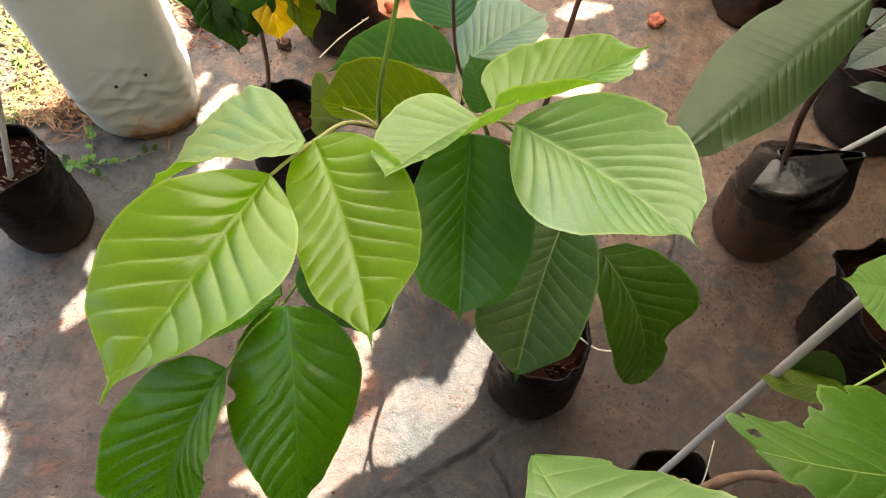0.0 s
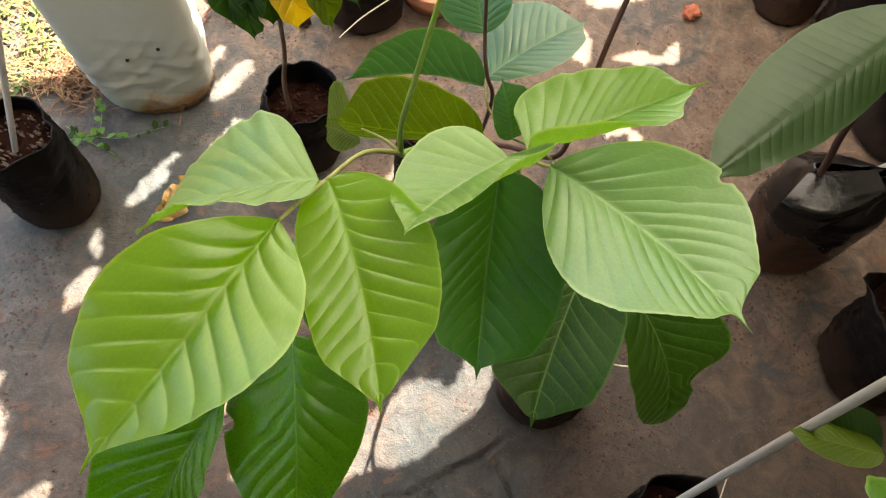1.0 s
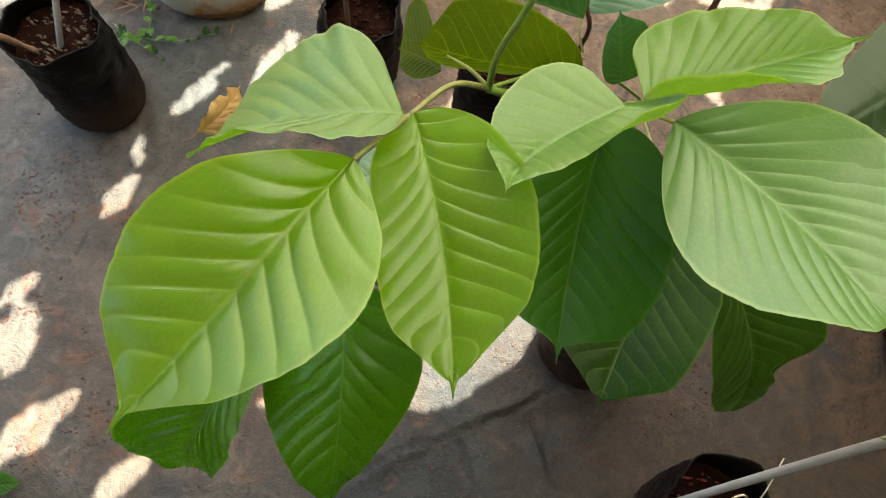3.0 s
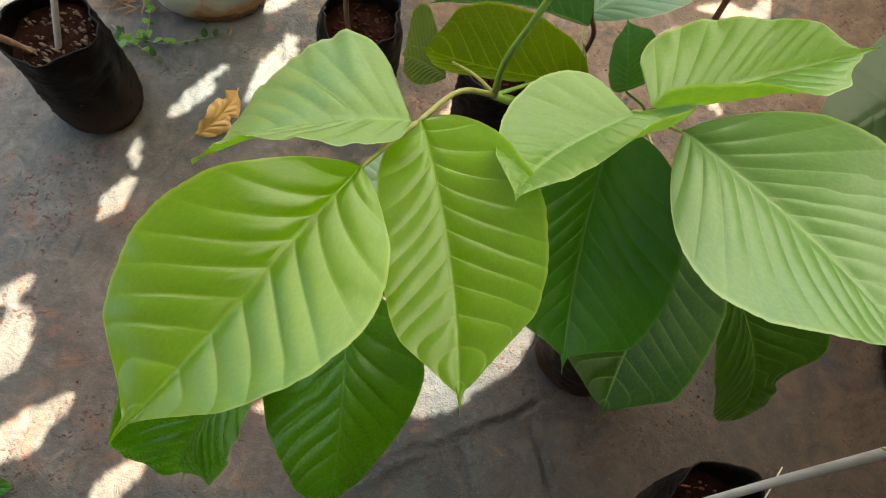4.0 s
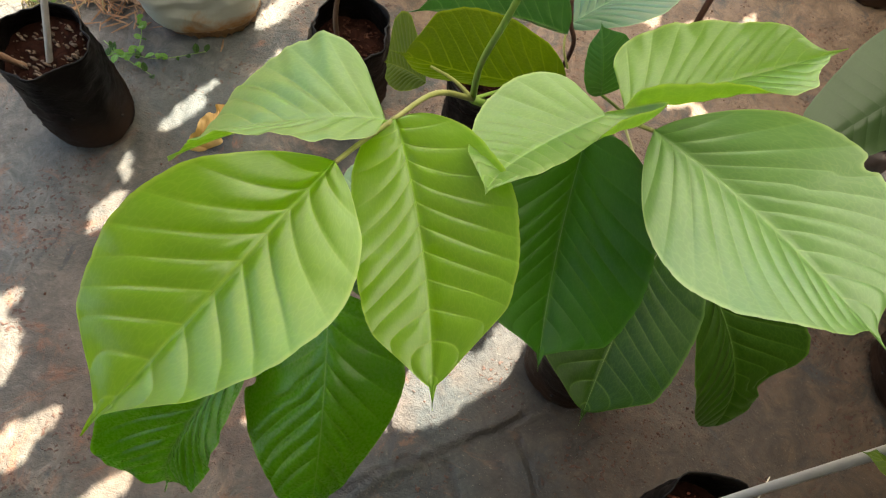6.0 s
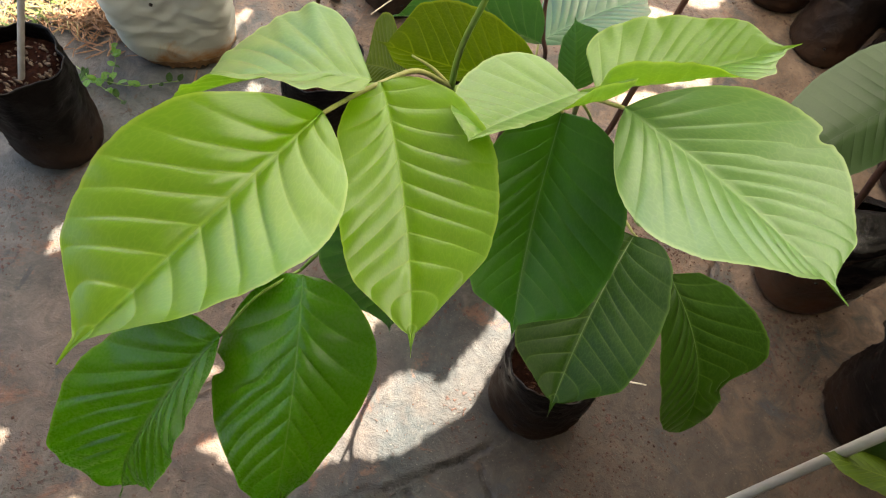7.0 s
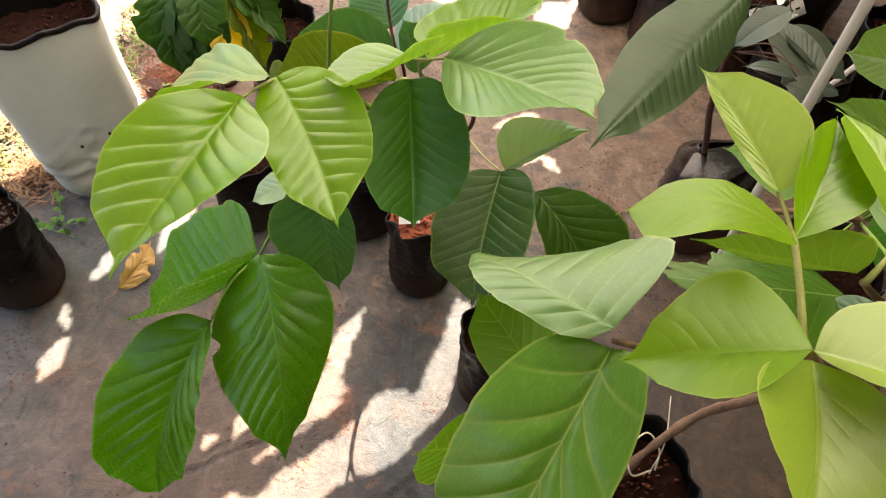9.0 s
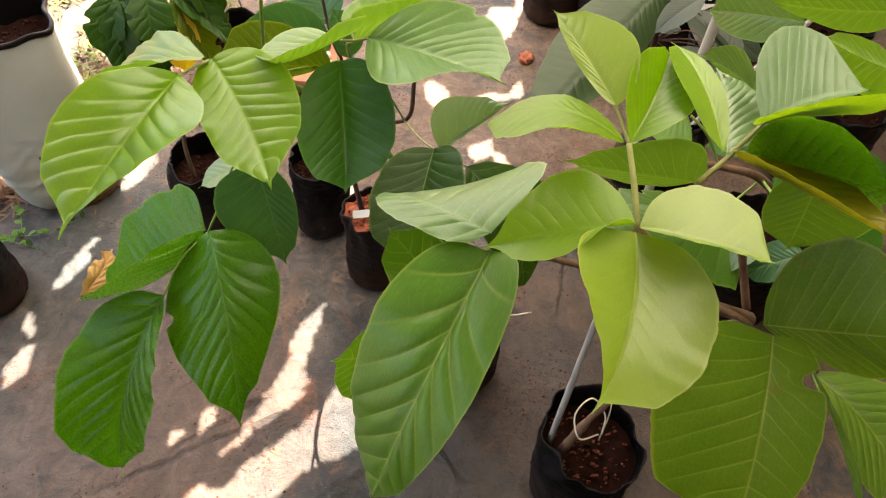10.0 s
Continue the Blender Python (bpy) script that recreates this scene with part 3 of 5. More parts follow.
            for f, h in ((0.0, 0.05 + 0.02 * wrinkle(d.x, d.y, seed, 0.2)), (0.3, 0.032), (0.65, 0.016), (1.0, 0.004)):
                hem.append(ring(h, a) + d * (0.0012 + out * f) + Vector((0, 0, 0.001)))
        mesh_object("torn_hem", hem, grid_faces(cols + 1, 4), mat_hem, pot, "torn brown hem of crumpled film")
        for a, h in ((-1.72, 0.40), (-1.22, 0.43)):
            p, p2, p3 = ring(h, a), ring(h, a + 0.05), ring(h + 0.02, a)
            nrm = (p2 - p).cross(p3 - p).normalized()
            bm = bmesh.new()
            bmesh.ops.create_cone(bm, segments=10, radius1=0.0034, radius2=0.003, depth=0.0016, cap_ends=True, matrix=Matrix.Translation(p + nrm * 0.0006) @ nrm.to_track_quat("Z", "Y").to_matrix().to_4x4())
            part("drain_hole", bm, mat_hole, pot)
    # soil
    hs_soil = 1 - soil_depth / height
    verts, rings = [], 12
    for i in range(rings):
        f = (i + 1) / rings
        for j in range(cols):
            p = ring(hs_soil, 2 * math.pi * j / cols)
            c = Vector((lean[0] * hs_soil, lean[1] * hs_soil, height * hs_soil))
            q = c + (p - c) * f * 0.995
            q.z = height * hs_soil - 0.004 * f + 0.008 * wrinkle(q.x, q.y, seed, 0.03) + 0.005 * wrinkle(q.x, q.y, seed + 4, 0.011)
            verts.append(q)
    faces = grid_faces(rings, cols, True)
    faces.append(tuple(range(cols)))
    mesh_object("soil", verts, faces, soil or mat_soil, pot)
    rnd = random.Random(seed * 100 + 7)
    bm = bmesh.new()
    for _ in range(110):
        a, f = rnd.uniform(0, 6.28), math.sqrt(rnd.random()) * 0.85
        p = ring(hs_soil, a)
        c = Vector((lean[0] * hs_soil, lean[1] * hs_soil, 0))
        q = c + (Vector((p.x, p.y, 0)) - c) * f
        size = rnd.uniform(0.0012, 0.0042)
        m = Matrix.LocRotScale(Vector((q.x, q.y, height * hs_soil + size * 0.2)), Euler((rnd.random() * 6, rnd.random() * 6, 0)), Vector((size * rnd.uniform(1, 2.2), size * rnd.uniform(0.5, 1), size * rnd.uniform(0.35, 0.7))))
        bmesh.ops.create_icosphere(bm, subdivisions=1, radius=1, matrix=m)
    tagged(part("soil_litter", bm, crumb_material or mat_pot_litter, pot), kind="stuff")
    for i in range(holes):
        a = 2 * math.pi * (i + 0.3 * rnd.random()) / max(holes, 1) + seed
        h = 0.22 if i % 2 else 0.48
        p, p2, p3 = ring(h, a), ring(h, a + 0.05), ring(h + 0.02, a)
        nrm = (p2 - p).cross(p3 - p).normalized()
        bm = bmesh.new()
        bmesh.ops.create_cone(bm, segments=10, radius1=0.0032, radius2=0.0026, depth=0.0016, cap_ends=True,
                              matrix=Matrix.Translation(p + nrm * 0.0006) @ nrm.to_track_quat("Z", "Y").to_matrix().to_4x4())
        part("drain_hole", bm, mat_hole, pot)
    return pot


# ---- ground ----
def spaced(n, near, far):
    """Places from -far to far, close together in the middle."""
    t = np.linspace(-1, 1, n)
    return np.sign(t) * (np.abs(t) * near + (np.abs(t) ** 7) * (far - near))


def ground_height(x, y):
    h = 0.0035 * wrinkle(x, y, 0.2, 0.22) + 0.0018 * wrinkle(x, y, 3.2, 0.06) + 0.0012 * wrinkle(x, y, 8.2, 0.022)
    for ax, ay, bx, by, high in ((-0.16, 0.23, 0.12, 0.45, 0.013), (0.05, 0.385, 0.22, 0.28, 0.009), (0.02, 0.20, 0.30, 0.26, 0.010), (-0.75, 0.36, -0.35, 0.30, 0.004), (0.45, 0.55, 0.40, 0.75, 0.004)):
        dx, dy = bx - ax, by - ay
        t = max(0.0, min(1.0, ((x - ax) * dx + (y - ay) * dy) / (dx * dx + dy * dy)))
        d = math.hypot(x - ax - t * dx, y - ay - t * dy) + 0.01 * wrinkle(x, y, 5, 0.1)
        h += high * math.exp(-(d / 0.009) ** 2) * math.sin(math.pi * min(1, max(0.05, t)))
    return h if math.hypot(x, y) < 4 else 0.0


xs, ys = spaced(461, 1.25, 400), spaced(461, 1.25, 400) + 0.70
ground_verts = [(x, y, ground_height(x, y) - 0.002) for y in ys for x in xs]
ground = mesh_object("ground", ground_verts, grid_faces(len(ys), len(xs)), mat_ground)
tagged(ground, "worn dark weed mat dusted with reddish clay and stains", "ground", kind="structure")

# ---- unseen sheet added overhead to block the sun, with gaps that let it through ----
ROOF = 1.42
SHIFT = Vector((TO_SUN.x, TO_SUN.y, 0)) * (ROOF / TO_SUN.z)
# each gap is a spot of sun on the ground: middle, half length, half width, degrees of its long side from the x axis
GAPS_BESIDE = [
    (-0.475, 0.89, 0.075, 0.02, 76), (-0.58, 0.8, 0.055, 0.016, 66), (-0.626, 0.575, 0.042, 0.016, 75), (-0.632, 0.66, 0.028, 0.01, 110),
    (-0.68, 0.315, 0.05, 0.032, 100), (-0.6, 0.19, 0.07, 0.026, 60), (-0.445, 0.165, 0.045, 0.016, 55), (-0.71, 0.385, 0.03, 0.014, 60),
    (-0.50, 1.05, 0.06, 0.020, 62), (-0.375, 0.54, 0.028, 0.014, 60), (-0.28, 0.45, 0.024, 0.012, 70), (-0.33, 0.42, 0.014, 0.008, 40),
    (-0.46, 0.91, 0.03, 0.014, 50), (-0.588, 0.975, 0.13, 0.03, 74),
]
GAPS_BEHIND = [
    (0.235, 1.18, 0.05, 0.018, 20), (0.3, 1.05, 0.022, 0.011, 120), (0.17, 1.28, 0.05, 0.03, 110), (0.3, 1.26, 0.05, 0.016, 5),
    (0.37, 1.285, 0.03, 0.014, 80), (0.26, 1.08, 0.035, 0.025, 60), (-0.13, 0.9, 0.05, 0.022, 60), (0.24, 1.42, 0.06, 0.025, 20),
    (0.36, 1.57, 0.08, 0.05, 70), (0.48, 1.66, 0.09, 0.05, 30), (0.1, 1.7, 0.1, 0.06, 10), (-0.04, 0.97, 0.03, 0.014, 80),
]


# the large sunlit patch, and the leaf shadow and dark band across it, all cut into the sheet
PATCH = [(-0.068, 0.69), (-0.135, 0.63), (-0.145, 0.56), (-0.20, 0.46), (-0.30, 0.31), (-0.17, 0.29), (-0.11, 0.35), (-0.02, 0.385), (0.065, 0.48), (0.085, 0.55), (0.125, 0.68), (0.09, 0.70), (0.0, 0.72)]
SHADE = [(-0.072, 0.70), (-0.104, 0.60), (-0.119, 0.535), (-0.105, 0.515), (-0.125, 0.500), (-0.095, 0.495), (-0.083, 0.474), (-0.071, 0.496), (-0.03, 0.515), (0.012, 0.502), (0.05, 0.59), (0.085, 0.70), (0.0, 0.75)]
BAND = [(-0.30, 0.345), (-0.10, 0.50), (-0.06, 0.50), (-0.085, 0.465), (-0.25, 0.325)]


def within(x, y, ring):
    hit = False
    for (ax, ay), (bx, by) in zip(ring, ring[1:] + ring[:1]):
        if (ay > y) != (by > y) and x < (bx - ax) * (y - ay) / (by - ay) + ax:
            hit = not hit
    return hit


def in_gap(x, y):
    jx, jy = x + 0.007 * wrinkle(x, y, 11, 0.03), y + 0.007 * wrinkle(x, y, 13, 0.03)
    if within(jx, jy, PATCH) and not within((x + jx) / 2 + 0.004 * wrinkle(x, y, 17, 0.06), (y + jy) / 2, SHADE) and not within(jx, jy, BAND):
        return True
    if x < -0.70 - 0.18 * wrinkle(x, y, 1, 0.3) and y > 1.0 + 0.12 * wrinkle(x, y, 2, 0.25) + (x + 0.7) * 0.35:
        return True
    if y > 1.42 + 0.1 * wrinkle(x, y, 4, 0.2) and x < -0.42 + 0.1 * wrinkle(x, y, 5, 0.2):
        return True
    for gx, gy, a, b, turn in GAPS_BESIDE + GAPS_BEHIND:
        c, s = math.cos(radians(turn)), math.sin(radians(turn))
        dx, dy = x - gx, y - gy
        p, q = (dx * c + dy * s) / a, (-dx * s + dy * c) / b
        k = 1.15 + 0.5 * wrinkle(x, y, 7, 0.03)
        if abs(p) ** 1.5 + abs(q) ** 1.5 < k:
            return True
    return False


def build_sun_blocker():
    step, x0, x1, y0, y1 = 0.008, -1.25, 0.75, 0.0, 1.9
    nx, ny = round((x1 - x0) / step), round((y1 - y0) / step)
    verts, faces = [], []
    for j in range(ny + 1):
        for i in range(nx + 1):
            verts.append((x0 + i * step + SHIFT.x, y0 + j * step + SHIFT.y, ROOF))
    for j in range(ny):
        for i in range(nx):
            if not in_gap(x0 + (i + 0.5) * step, y0 + (j + 0.5) * step):
                k = j * (nx + 1) + i
                faces.append((k, k + 1, k + nx + 2, k + nx + 1))
    ax, bx, ay, by = x0 + SHIFT.x, x0 + nx * step + SHIFT.x, y0 + SHIFT.y, y0 + ny * step + SHIFT.y
    # reach of the added milky panel, set by the light the leaves need
    px, qx, py, qy = -1.25, 0.66, 0.60, 2.60
    for cx, dx, cy, dy in ((bx, bx + 2.4, ay - 3.0, by + 0.6), (qx, bx, ay - 3.0, ay), (px, 0.12, ay - 3.0, py), (0.12, qx, ay - 3.0, -0.05), (0.12, qx, -0.05, py), (0.1 + SHIFT.x, bx, by, by + 0.6), (px, qx, py, ay)):
        k = len(verts)
        verts += [(cx, cy, ROOF), (dx, cy, ROOF), (dx, dy, ROOF), (cx, dy, ROOF)]
        faces.append((k, k + 1, k + 2, k + 3))
    roof = mesh_object("unseen_sun_blocker", verts, faces, mat_light_block, smooth=False)
    roof.data.materials.append(mat_light_panel)
    for f in roof.data.polygons:
        c = f.center
        if px < c.x < qx and py < c.y < qy or 0.12 < c.x < qx and -0.05 < c.y < py:
            f.material_index = 1
    tagged(roof, "unseen sheet added to block the sun, with cut gaps and a milky light panel", "roof", kind="structure")



# an upright panel out of view, added only to keep light out
def light_block_panel(name, x0, x1, y0, y1, label):
    verts = [(x, y, z) for z in (0, ROOF) for x, y in ((x0, y0), (x1, y0), (x1, y1), (x0, y1))]
    ob = mesh_object(name, verts, [(3, 2, 1, 0), (4, 5, 6, 7), (0, 1, 5, 4), (1, 2, 6, 5), (2, 3, 7, 6), (3, 0, 4, 7)], mat_light_block, smooth=False)
    tagged(ob, label, "wall", kind="structure")


build_sun_blocker()
light_block_panel("light_block_east", 1.70, 1.72, -1.5, 3.4, "unseen dark panel added to block light from the side")
light_block_panel("light_block_south", -1.7, 1.69, -1.52, -1.5, "unseen dark panel added to block light from the front")

# ---- pots ----
poly_bag("nursery_pot", (0.155, 0.53, 0), 0.072, 0.070, 0.19, (0.0, 0.005), mat_brown, seed=1.1, label="black polythene nursery bag, muddy, under large leaves", group="nursery bags")
poly_bag("nursery_pot", (0.02, 0.752, 0), 0.056, 0.056, 0.185, (0.0, 0.0), mat_brown, mat_red_soil, 0.012, seed=2.3, label="muddy brown nursery bag filled with red soil", group="nursery bags", crumb_material=mat_red_soil)
poly_bag("nursery_pot", (-0.09, 0.885, 0), 0.056, 0.056, 0.19, (0.0, 0.0), mat_black, seed=3.7, label="small black nursery bag standing behind the red-soil bag", group="nursery bags")
poly_bag("nursery_pot", (-0.722, 0.735, 0), 0.073, 0.068, 0.215, (0.006, -0.010), mat_black, seed=4.9, label="black nursery bag with holes, holding a staked twig", group="nursery bags", soil_depth=0.03, crumb_material=mat_chips)
poly_bag("nursery_pot", (-0.318, 0.915, 0), 0.064, 0.070, 0.17, (0.0, 0.0), mat_black, mat_soil, 0.05, seed=5.2, label="black nursery bag with an uneven open rim", group="nursery bags")
glossy_bag = poly_bag("nursery_pot", (0.56, 0.875, 0), 0.080, 0.076, 0.245, (0.02, 0.0), mat_gloss, seed=6.4, label="large dark nursery bag, glossy folded rim, muddy foot", group="nursery bags", squash=0.95, fold=0.008, pinch=0.86, turn=0.05, boxy=1.2)
# its slack film folded flat at the front of the rim
verts, nu, nv = [], 13, 8
for i in range(nu):
    f = i / (nu - 1)
    front = Vector((-0.092 + 0.148 * f, -0.063 - 0.030 * math.sin(math.pi * f) ** 0.8 + 0.022 * f, 0))
    back = Vector((-0.055 + 0.098 * f, -0.012 + 0.010 * f, 0))
    for j in range(nv):
        g = j / (nv - 1)
        if j < 2:
            p = front + Vector((0.010 * (0.5 - f), 0.008, 0.165 + 0.030 * j))
        else:
            p = front.lerp(back, (j - 2) / (nv - 3))
            p.z = 0.236 + 0.22 * (p.x + 0.02) - 0.8 * (p.x + 0.02) ** 2 + 0.12 * (p.y + 0.045) - (0.006 if j == 2 else 0.0) + 0.0025 * wrinkle(p.x, p.y, 3.0, 0.03)
        verts.append(p)
mesh_object("folded_rim", verts, grid_faces(nu, nv), mat_gloss, glossy_bag, "shiny folded film of the rim")
poly_bag("nursery_pot", (0.330, 0.297, 0), 0.072, 0.076, 0.18, (0.0, 0.01), mat_black, mat_soil, 0.045, seed=7.8, label="black nursery bag with reddish crumbs, grey stake and bent trunk", group="nursery bags", crumb_material=mat_red_chips)
poly_bag("nursery_pot", (0.70, 0.66, 0), 0.085, 0.092, 0.20, (0.0, 0.0), mat_brown, seed=8.5, label="dark nursery bag, crumpled, in the shade", group="nursery bags", fold=0.02)
poly_bag("nursery_pot", (0.82, 1.17, 0), 0.10, 0.10, 0.20, (0.0, 0.0), mat_black, seed=9.1, label="large black nursery bag in deep shade", group="nursery bags")
poly_bag("nursery_pot", (0.50, 1.60, 0), 0.075, 0.078, 0.20, (0.0, 0.0), mat_brown, seed=10.2, label="crumpled dark nursery bag at the back", group="nursery bags", fold=0.016)
poly_bag("nursery_pot", (0.60, 1.47, 0), 0.070, 0.072, 0.20, (0.05, 0.07), mat_brown, seed=11.6, label="crumpled brown nursery bag leaning over at the back", group="nursery bags", fold=0.016)
for x, y, r, h, seed in ((0.75, 1.40, 0.085, 0.22, 14.2), (0.90, 1.46, 0.092, 0.24, 15.1), (1.04, 1.24, 0.095, 0.23, 16.7), (0.76, 1.66, 0.085, 0.22, 17.3), (1.03, 1.66, 0.09, 0.24, 18.4), (0.98, 0.98, 0.09, 0.22, 19.6)):
    poly_bag("nursery_pot", (x, y, 0), r * 0.96, r, h, (0.01, 0.0), mat_brown if seed < 15 else mat_black, seed=seed, label="crumpled dark nursery bag packed among others in deep shade", group="nursery bags", fold=0.016)
poly_bag("nursery_pot", (-0.28, 1.27, 0), 0.075, 0.075, 0.20, (0.0, 0.0), mat_black, seed=12.3, label="black nursery bag behind the yellow-leaved plant", group="nursery bags")
poly_bag("grow_bag", (-0.628, 1.022, 0), 0.096, 0.116, 0.390, (-0.045, 0.03), mat_white, mat_soil, 0.075, seed=13.4, label="tall white plastic grow bag, creased, stained brown at the foot", squash=0.92, fold=0.008, holes=0, rim_dip=0.02, creases=0.0065, boxy=4.5, turn=0.42, rolled=True)

# ---- plants ----
sapling = thing("broadleaf_sapling", (0.155, 0.53, 0.15), "young broadleaf tree sapling with large puckered bright green leaflets", "plant", "saplings")
tube("stem", [(0.155, 0.53, 0.13), (0.13, 0.53, 0.35), (0.05, 0.52, 0.56), (-0.02, 0.49, 0.67), (-0.058, 0.46, 0.725)], [0.006, 0.005, 0.004, 0.0035, 0.003], mat_green_stem, sapling)
tube("shoot", [(-0.058, 0.46, 0.725), (-0.056, 0.452, 0.77), (-0.045, 0.43, 0.84), (-0.03, 0.41, 0.93)], [0.0022, 0.0019, 0.0017, 0.0014], mat_green_stem, sapling)
tube("petiole", [(-0.058, 0.46, 0.725), (-0.075, 0.425, 0.772), (-0.087, 0.38, 0.806)], [0.0020, 0.0016, 0.0013], mat_tan_stem, sapling)
tube("petiole", [(-0.087, 0.38, 0.806), (-0.095, 0.36, 0.815), (-0.102, 0.343, 0.821)], [0.0013, 0.0012], mat_tan_stem, sapling)
tube("petiole", [(0.05, 0.52, 0.56), (0.03, 0.49, 0.68), (0.02, 0.445, 0.765), (0.027, 0.43, 0.785)], [0.0022, 0.0018, 0.0014], mat_tan_stem, sapling)
tube("petiole", [(0.015, 0.428, 0.787), (0.028, 0.427, 0.788), (0.04, 0.421, 0.794)], [0.0012, 0.0013, 0.0012], mat_tan_stem, sapling)
tube("petiole", [(-0.02, 0.49, 0.67), (0.0, 0.46, 0.735), (0.012, 0.437, 0.759)], [0.0016, 0.0013], mat_tan_stem, sapling)
tube("petiole", [(-0.02, 0.49, 0.67), (-0.07, 0.42, 0.69), (-0.105, 0.37, 0.655), (-0.126, 0.352, 0.622)], [0.0019, 0.0016, 0.0012], mat_green_stem, sapling)
tube("petiole", [(-0.126, 0.352, 0.622), (-0.15, 0.325, 0.615), (-0.167, 0.30, 0.594)], [0.0013, 0.0010], mat_green_stem, sapling)
tube("petiole", [(-0.058, 0.46, 0.725), (-0.03, 0.49, 0.71), (-0.002, 0.512, 0.693)], [0.0014, 0.0010], mat_green_stem, sapling)
tube("bud", [(-0.058, 0.46, 0.725), (-0.072, 0.465, 0.732), (-0.088, 0.47, 0.733)], [0.0016, 0.0007], mat_tan_stem, sapling)
leaf(sapling, young, (-0.102, 0.343, 0.822), (-0.167, 0.206, 0.797), 1.0, -60.7, (0.0530, 0.0517), (0.89, 0.64), 0.054, -0.020, (0.31, 0.31), (-0.31, -0.12), pucker=0.034, veins=10)
leaf(sapling, young, (-0.085, 0.381, 0.807), (-0.032, 0.257, 0.779), -10.1, 8.6, (0.0466, 0.0329), (0.58, 0.46), -0.004, -0.036, (0.19, 0.21), (-0.33, -0.34), veins=12, pucker=0.026)
leaf(sapling, spring, (-0.089, 0.377, 0.812), (-0.180, 0.331, 0.804), -38.3, -43.9, (0.0270, 0.0630), (0.28, 0.55), 0.092, -0.048, (0.22, 0.21), (0.29, 0.07), drip=0.90, wave=0.045, pucker=0.046, veins=9)
leaf(sapling, spring, (0.015, 0.426, 0.791), (-0.034, 0.337, 0.839), -16.6, -15.5, (0.0464, 0.0387), (0.22, 0.71), -0.083, 0.127, (0.44, 0.29), (-0.13, -0.19), curl=(1.1, 0.0), veins=13)
leaf(sapling, spring, (0.027, 0.445, 0.774), (0.132, 0.496, 0.803), 11.2, -27.4, (0.0382, 0.0547), (0.18, 0.55), -0.061, -0.052, (0.66, 0.55), (-0.03, -0.00), wave=0.022, curl=(0.0, 1.2), veins=13, bites=[(1, 0.84, 0.05, 0.25)])
leaf(sapling, fresh, (0.040, 0.421, 0.795), (0.147, 0.322, 0.821), 2.2, 61.0, (0.0530, 0.0627), (0.62, 0.83), -0.012, -0.056, (0.34, 0.32), (0.32, 0.49), bites=[(-1, 0.43, 0.022, 0.09)], veins=13)
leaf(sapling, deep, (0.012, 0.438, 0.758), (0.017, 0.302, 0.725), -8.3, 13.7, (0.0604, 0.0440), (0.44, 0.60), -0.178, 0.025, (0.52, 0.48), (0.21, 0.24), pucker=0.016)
leaf(sapling, mid, (-0.121, 0.343, 0.635), (-0.102, 0.199, 0.501), -2.0, 43.3, (0.0539, 0.0744), (0.53, 1.08), 0.143, -0.045, (-0.38, -0.40), (-0.15, 0.14), bites=[(1, 0.36, 0.03, 0.14), (-1, 0.84, 0.04, 0.22)], pucker=0.040)
leaf(sapling, mid, (-0.168, 0.300, 0.592), (-0.246, 0.201, 0.399), 16.1, 60.8, (0.0421, 0.0656), (0.39, 0.57), 0.109, 0.025, (0.39, 0.39), (-0.22, 0.11), pucker=0.046, wave=0.04, veins=12)
leaf(sapling, mid, (-0.132, 0.361, 0.616), (-0.241, 0.329, 0.552), -24.9, -1.7, (0.0675, 0.0831), (0.29, 0.19), -0.123, 0.012, (0.69, 0.74), (0.30, -0.21), pucker=0.034, wave=0.03, drip=0.98, tail=0.08)
leaf(sapling, bluish, (-0.068, 0.365, 0.702), (-0.056, 0.345, 0.570), -30, 0, (0.027, 0.050), (0.5, 0.75), -0.03, 0.0, (0.12, 0.12), pucker=0.034)
tube("petiole", [(-0.105, 0.37, 0.655), (-0.09, 0.375, 0.69), (-0.068, 0.365, 0.702)], [0.0013, 0.0010], mat_green_stem, sapling)
leaf(sapling, pale, (-0.088, 0.450, 0.622), (-0.150, 0.428, 0.604), -12, 0, (0.026, 0.026), (0.5, 0.6), 0.04, 0.0, (0.15, 0.15), veins=9, pucker=0.02)
tube("petiole", [(-0.02, 0.49, 0.67), (-0.055, 0.468, 0.645), (-0.088, 0.450, 0.622)], [0.0012, 0.0010], mat_green_stem, sapling)
leaf(sapling, olive, (-0.002, 0.506, 0.700), (-0.115, 0.475, 0.732), 88.2, -14.5, (0.0252, 0.0432), (0.63, 0.49), 0.069, 0.020, (-0.42, -0.42), (0.26, 0.13))
leaf(sapling, olive, (-0.093, 0.483, 0.697), (-0.138, 0.533, 0.637), 61.6, -0.2, (0.0161, 0.0395), (0.87, 0.62), 0.004, 0.020, (0.13, 0.12), (0.05, 0.04))

slender = thing("slender_sapling", (0.02, 0.752, 0.16), "slender sapling with dark green drooping leaflets, one leaf bitten", "plant", "saplings")
tube("stem", [(0.0, 0.764, 0.15), (-0.011, 0.702, 0.36), (-0.005, 0.662, 0.46), (0.03, 0.638, 0.50), (0.078, 0.62, 0.52), (0.088, 0.625, 0.58), (0.10, 0.66, 0.68), (0.115, 0.68, 0.80)], [0.0042, 0.0034, 0.003, 0.0028, 0.0026], mat_dark_bark, slender)
tube("petiole", [(0.075, 0.62, 0.515), (0.09, 0.53, 0.57), (0.103, 0.465, 0.615)], [0.0014, 0.0012], mat_tan_stem, slender)
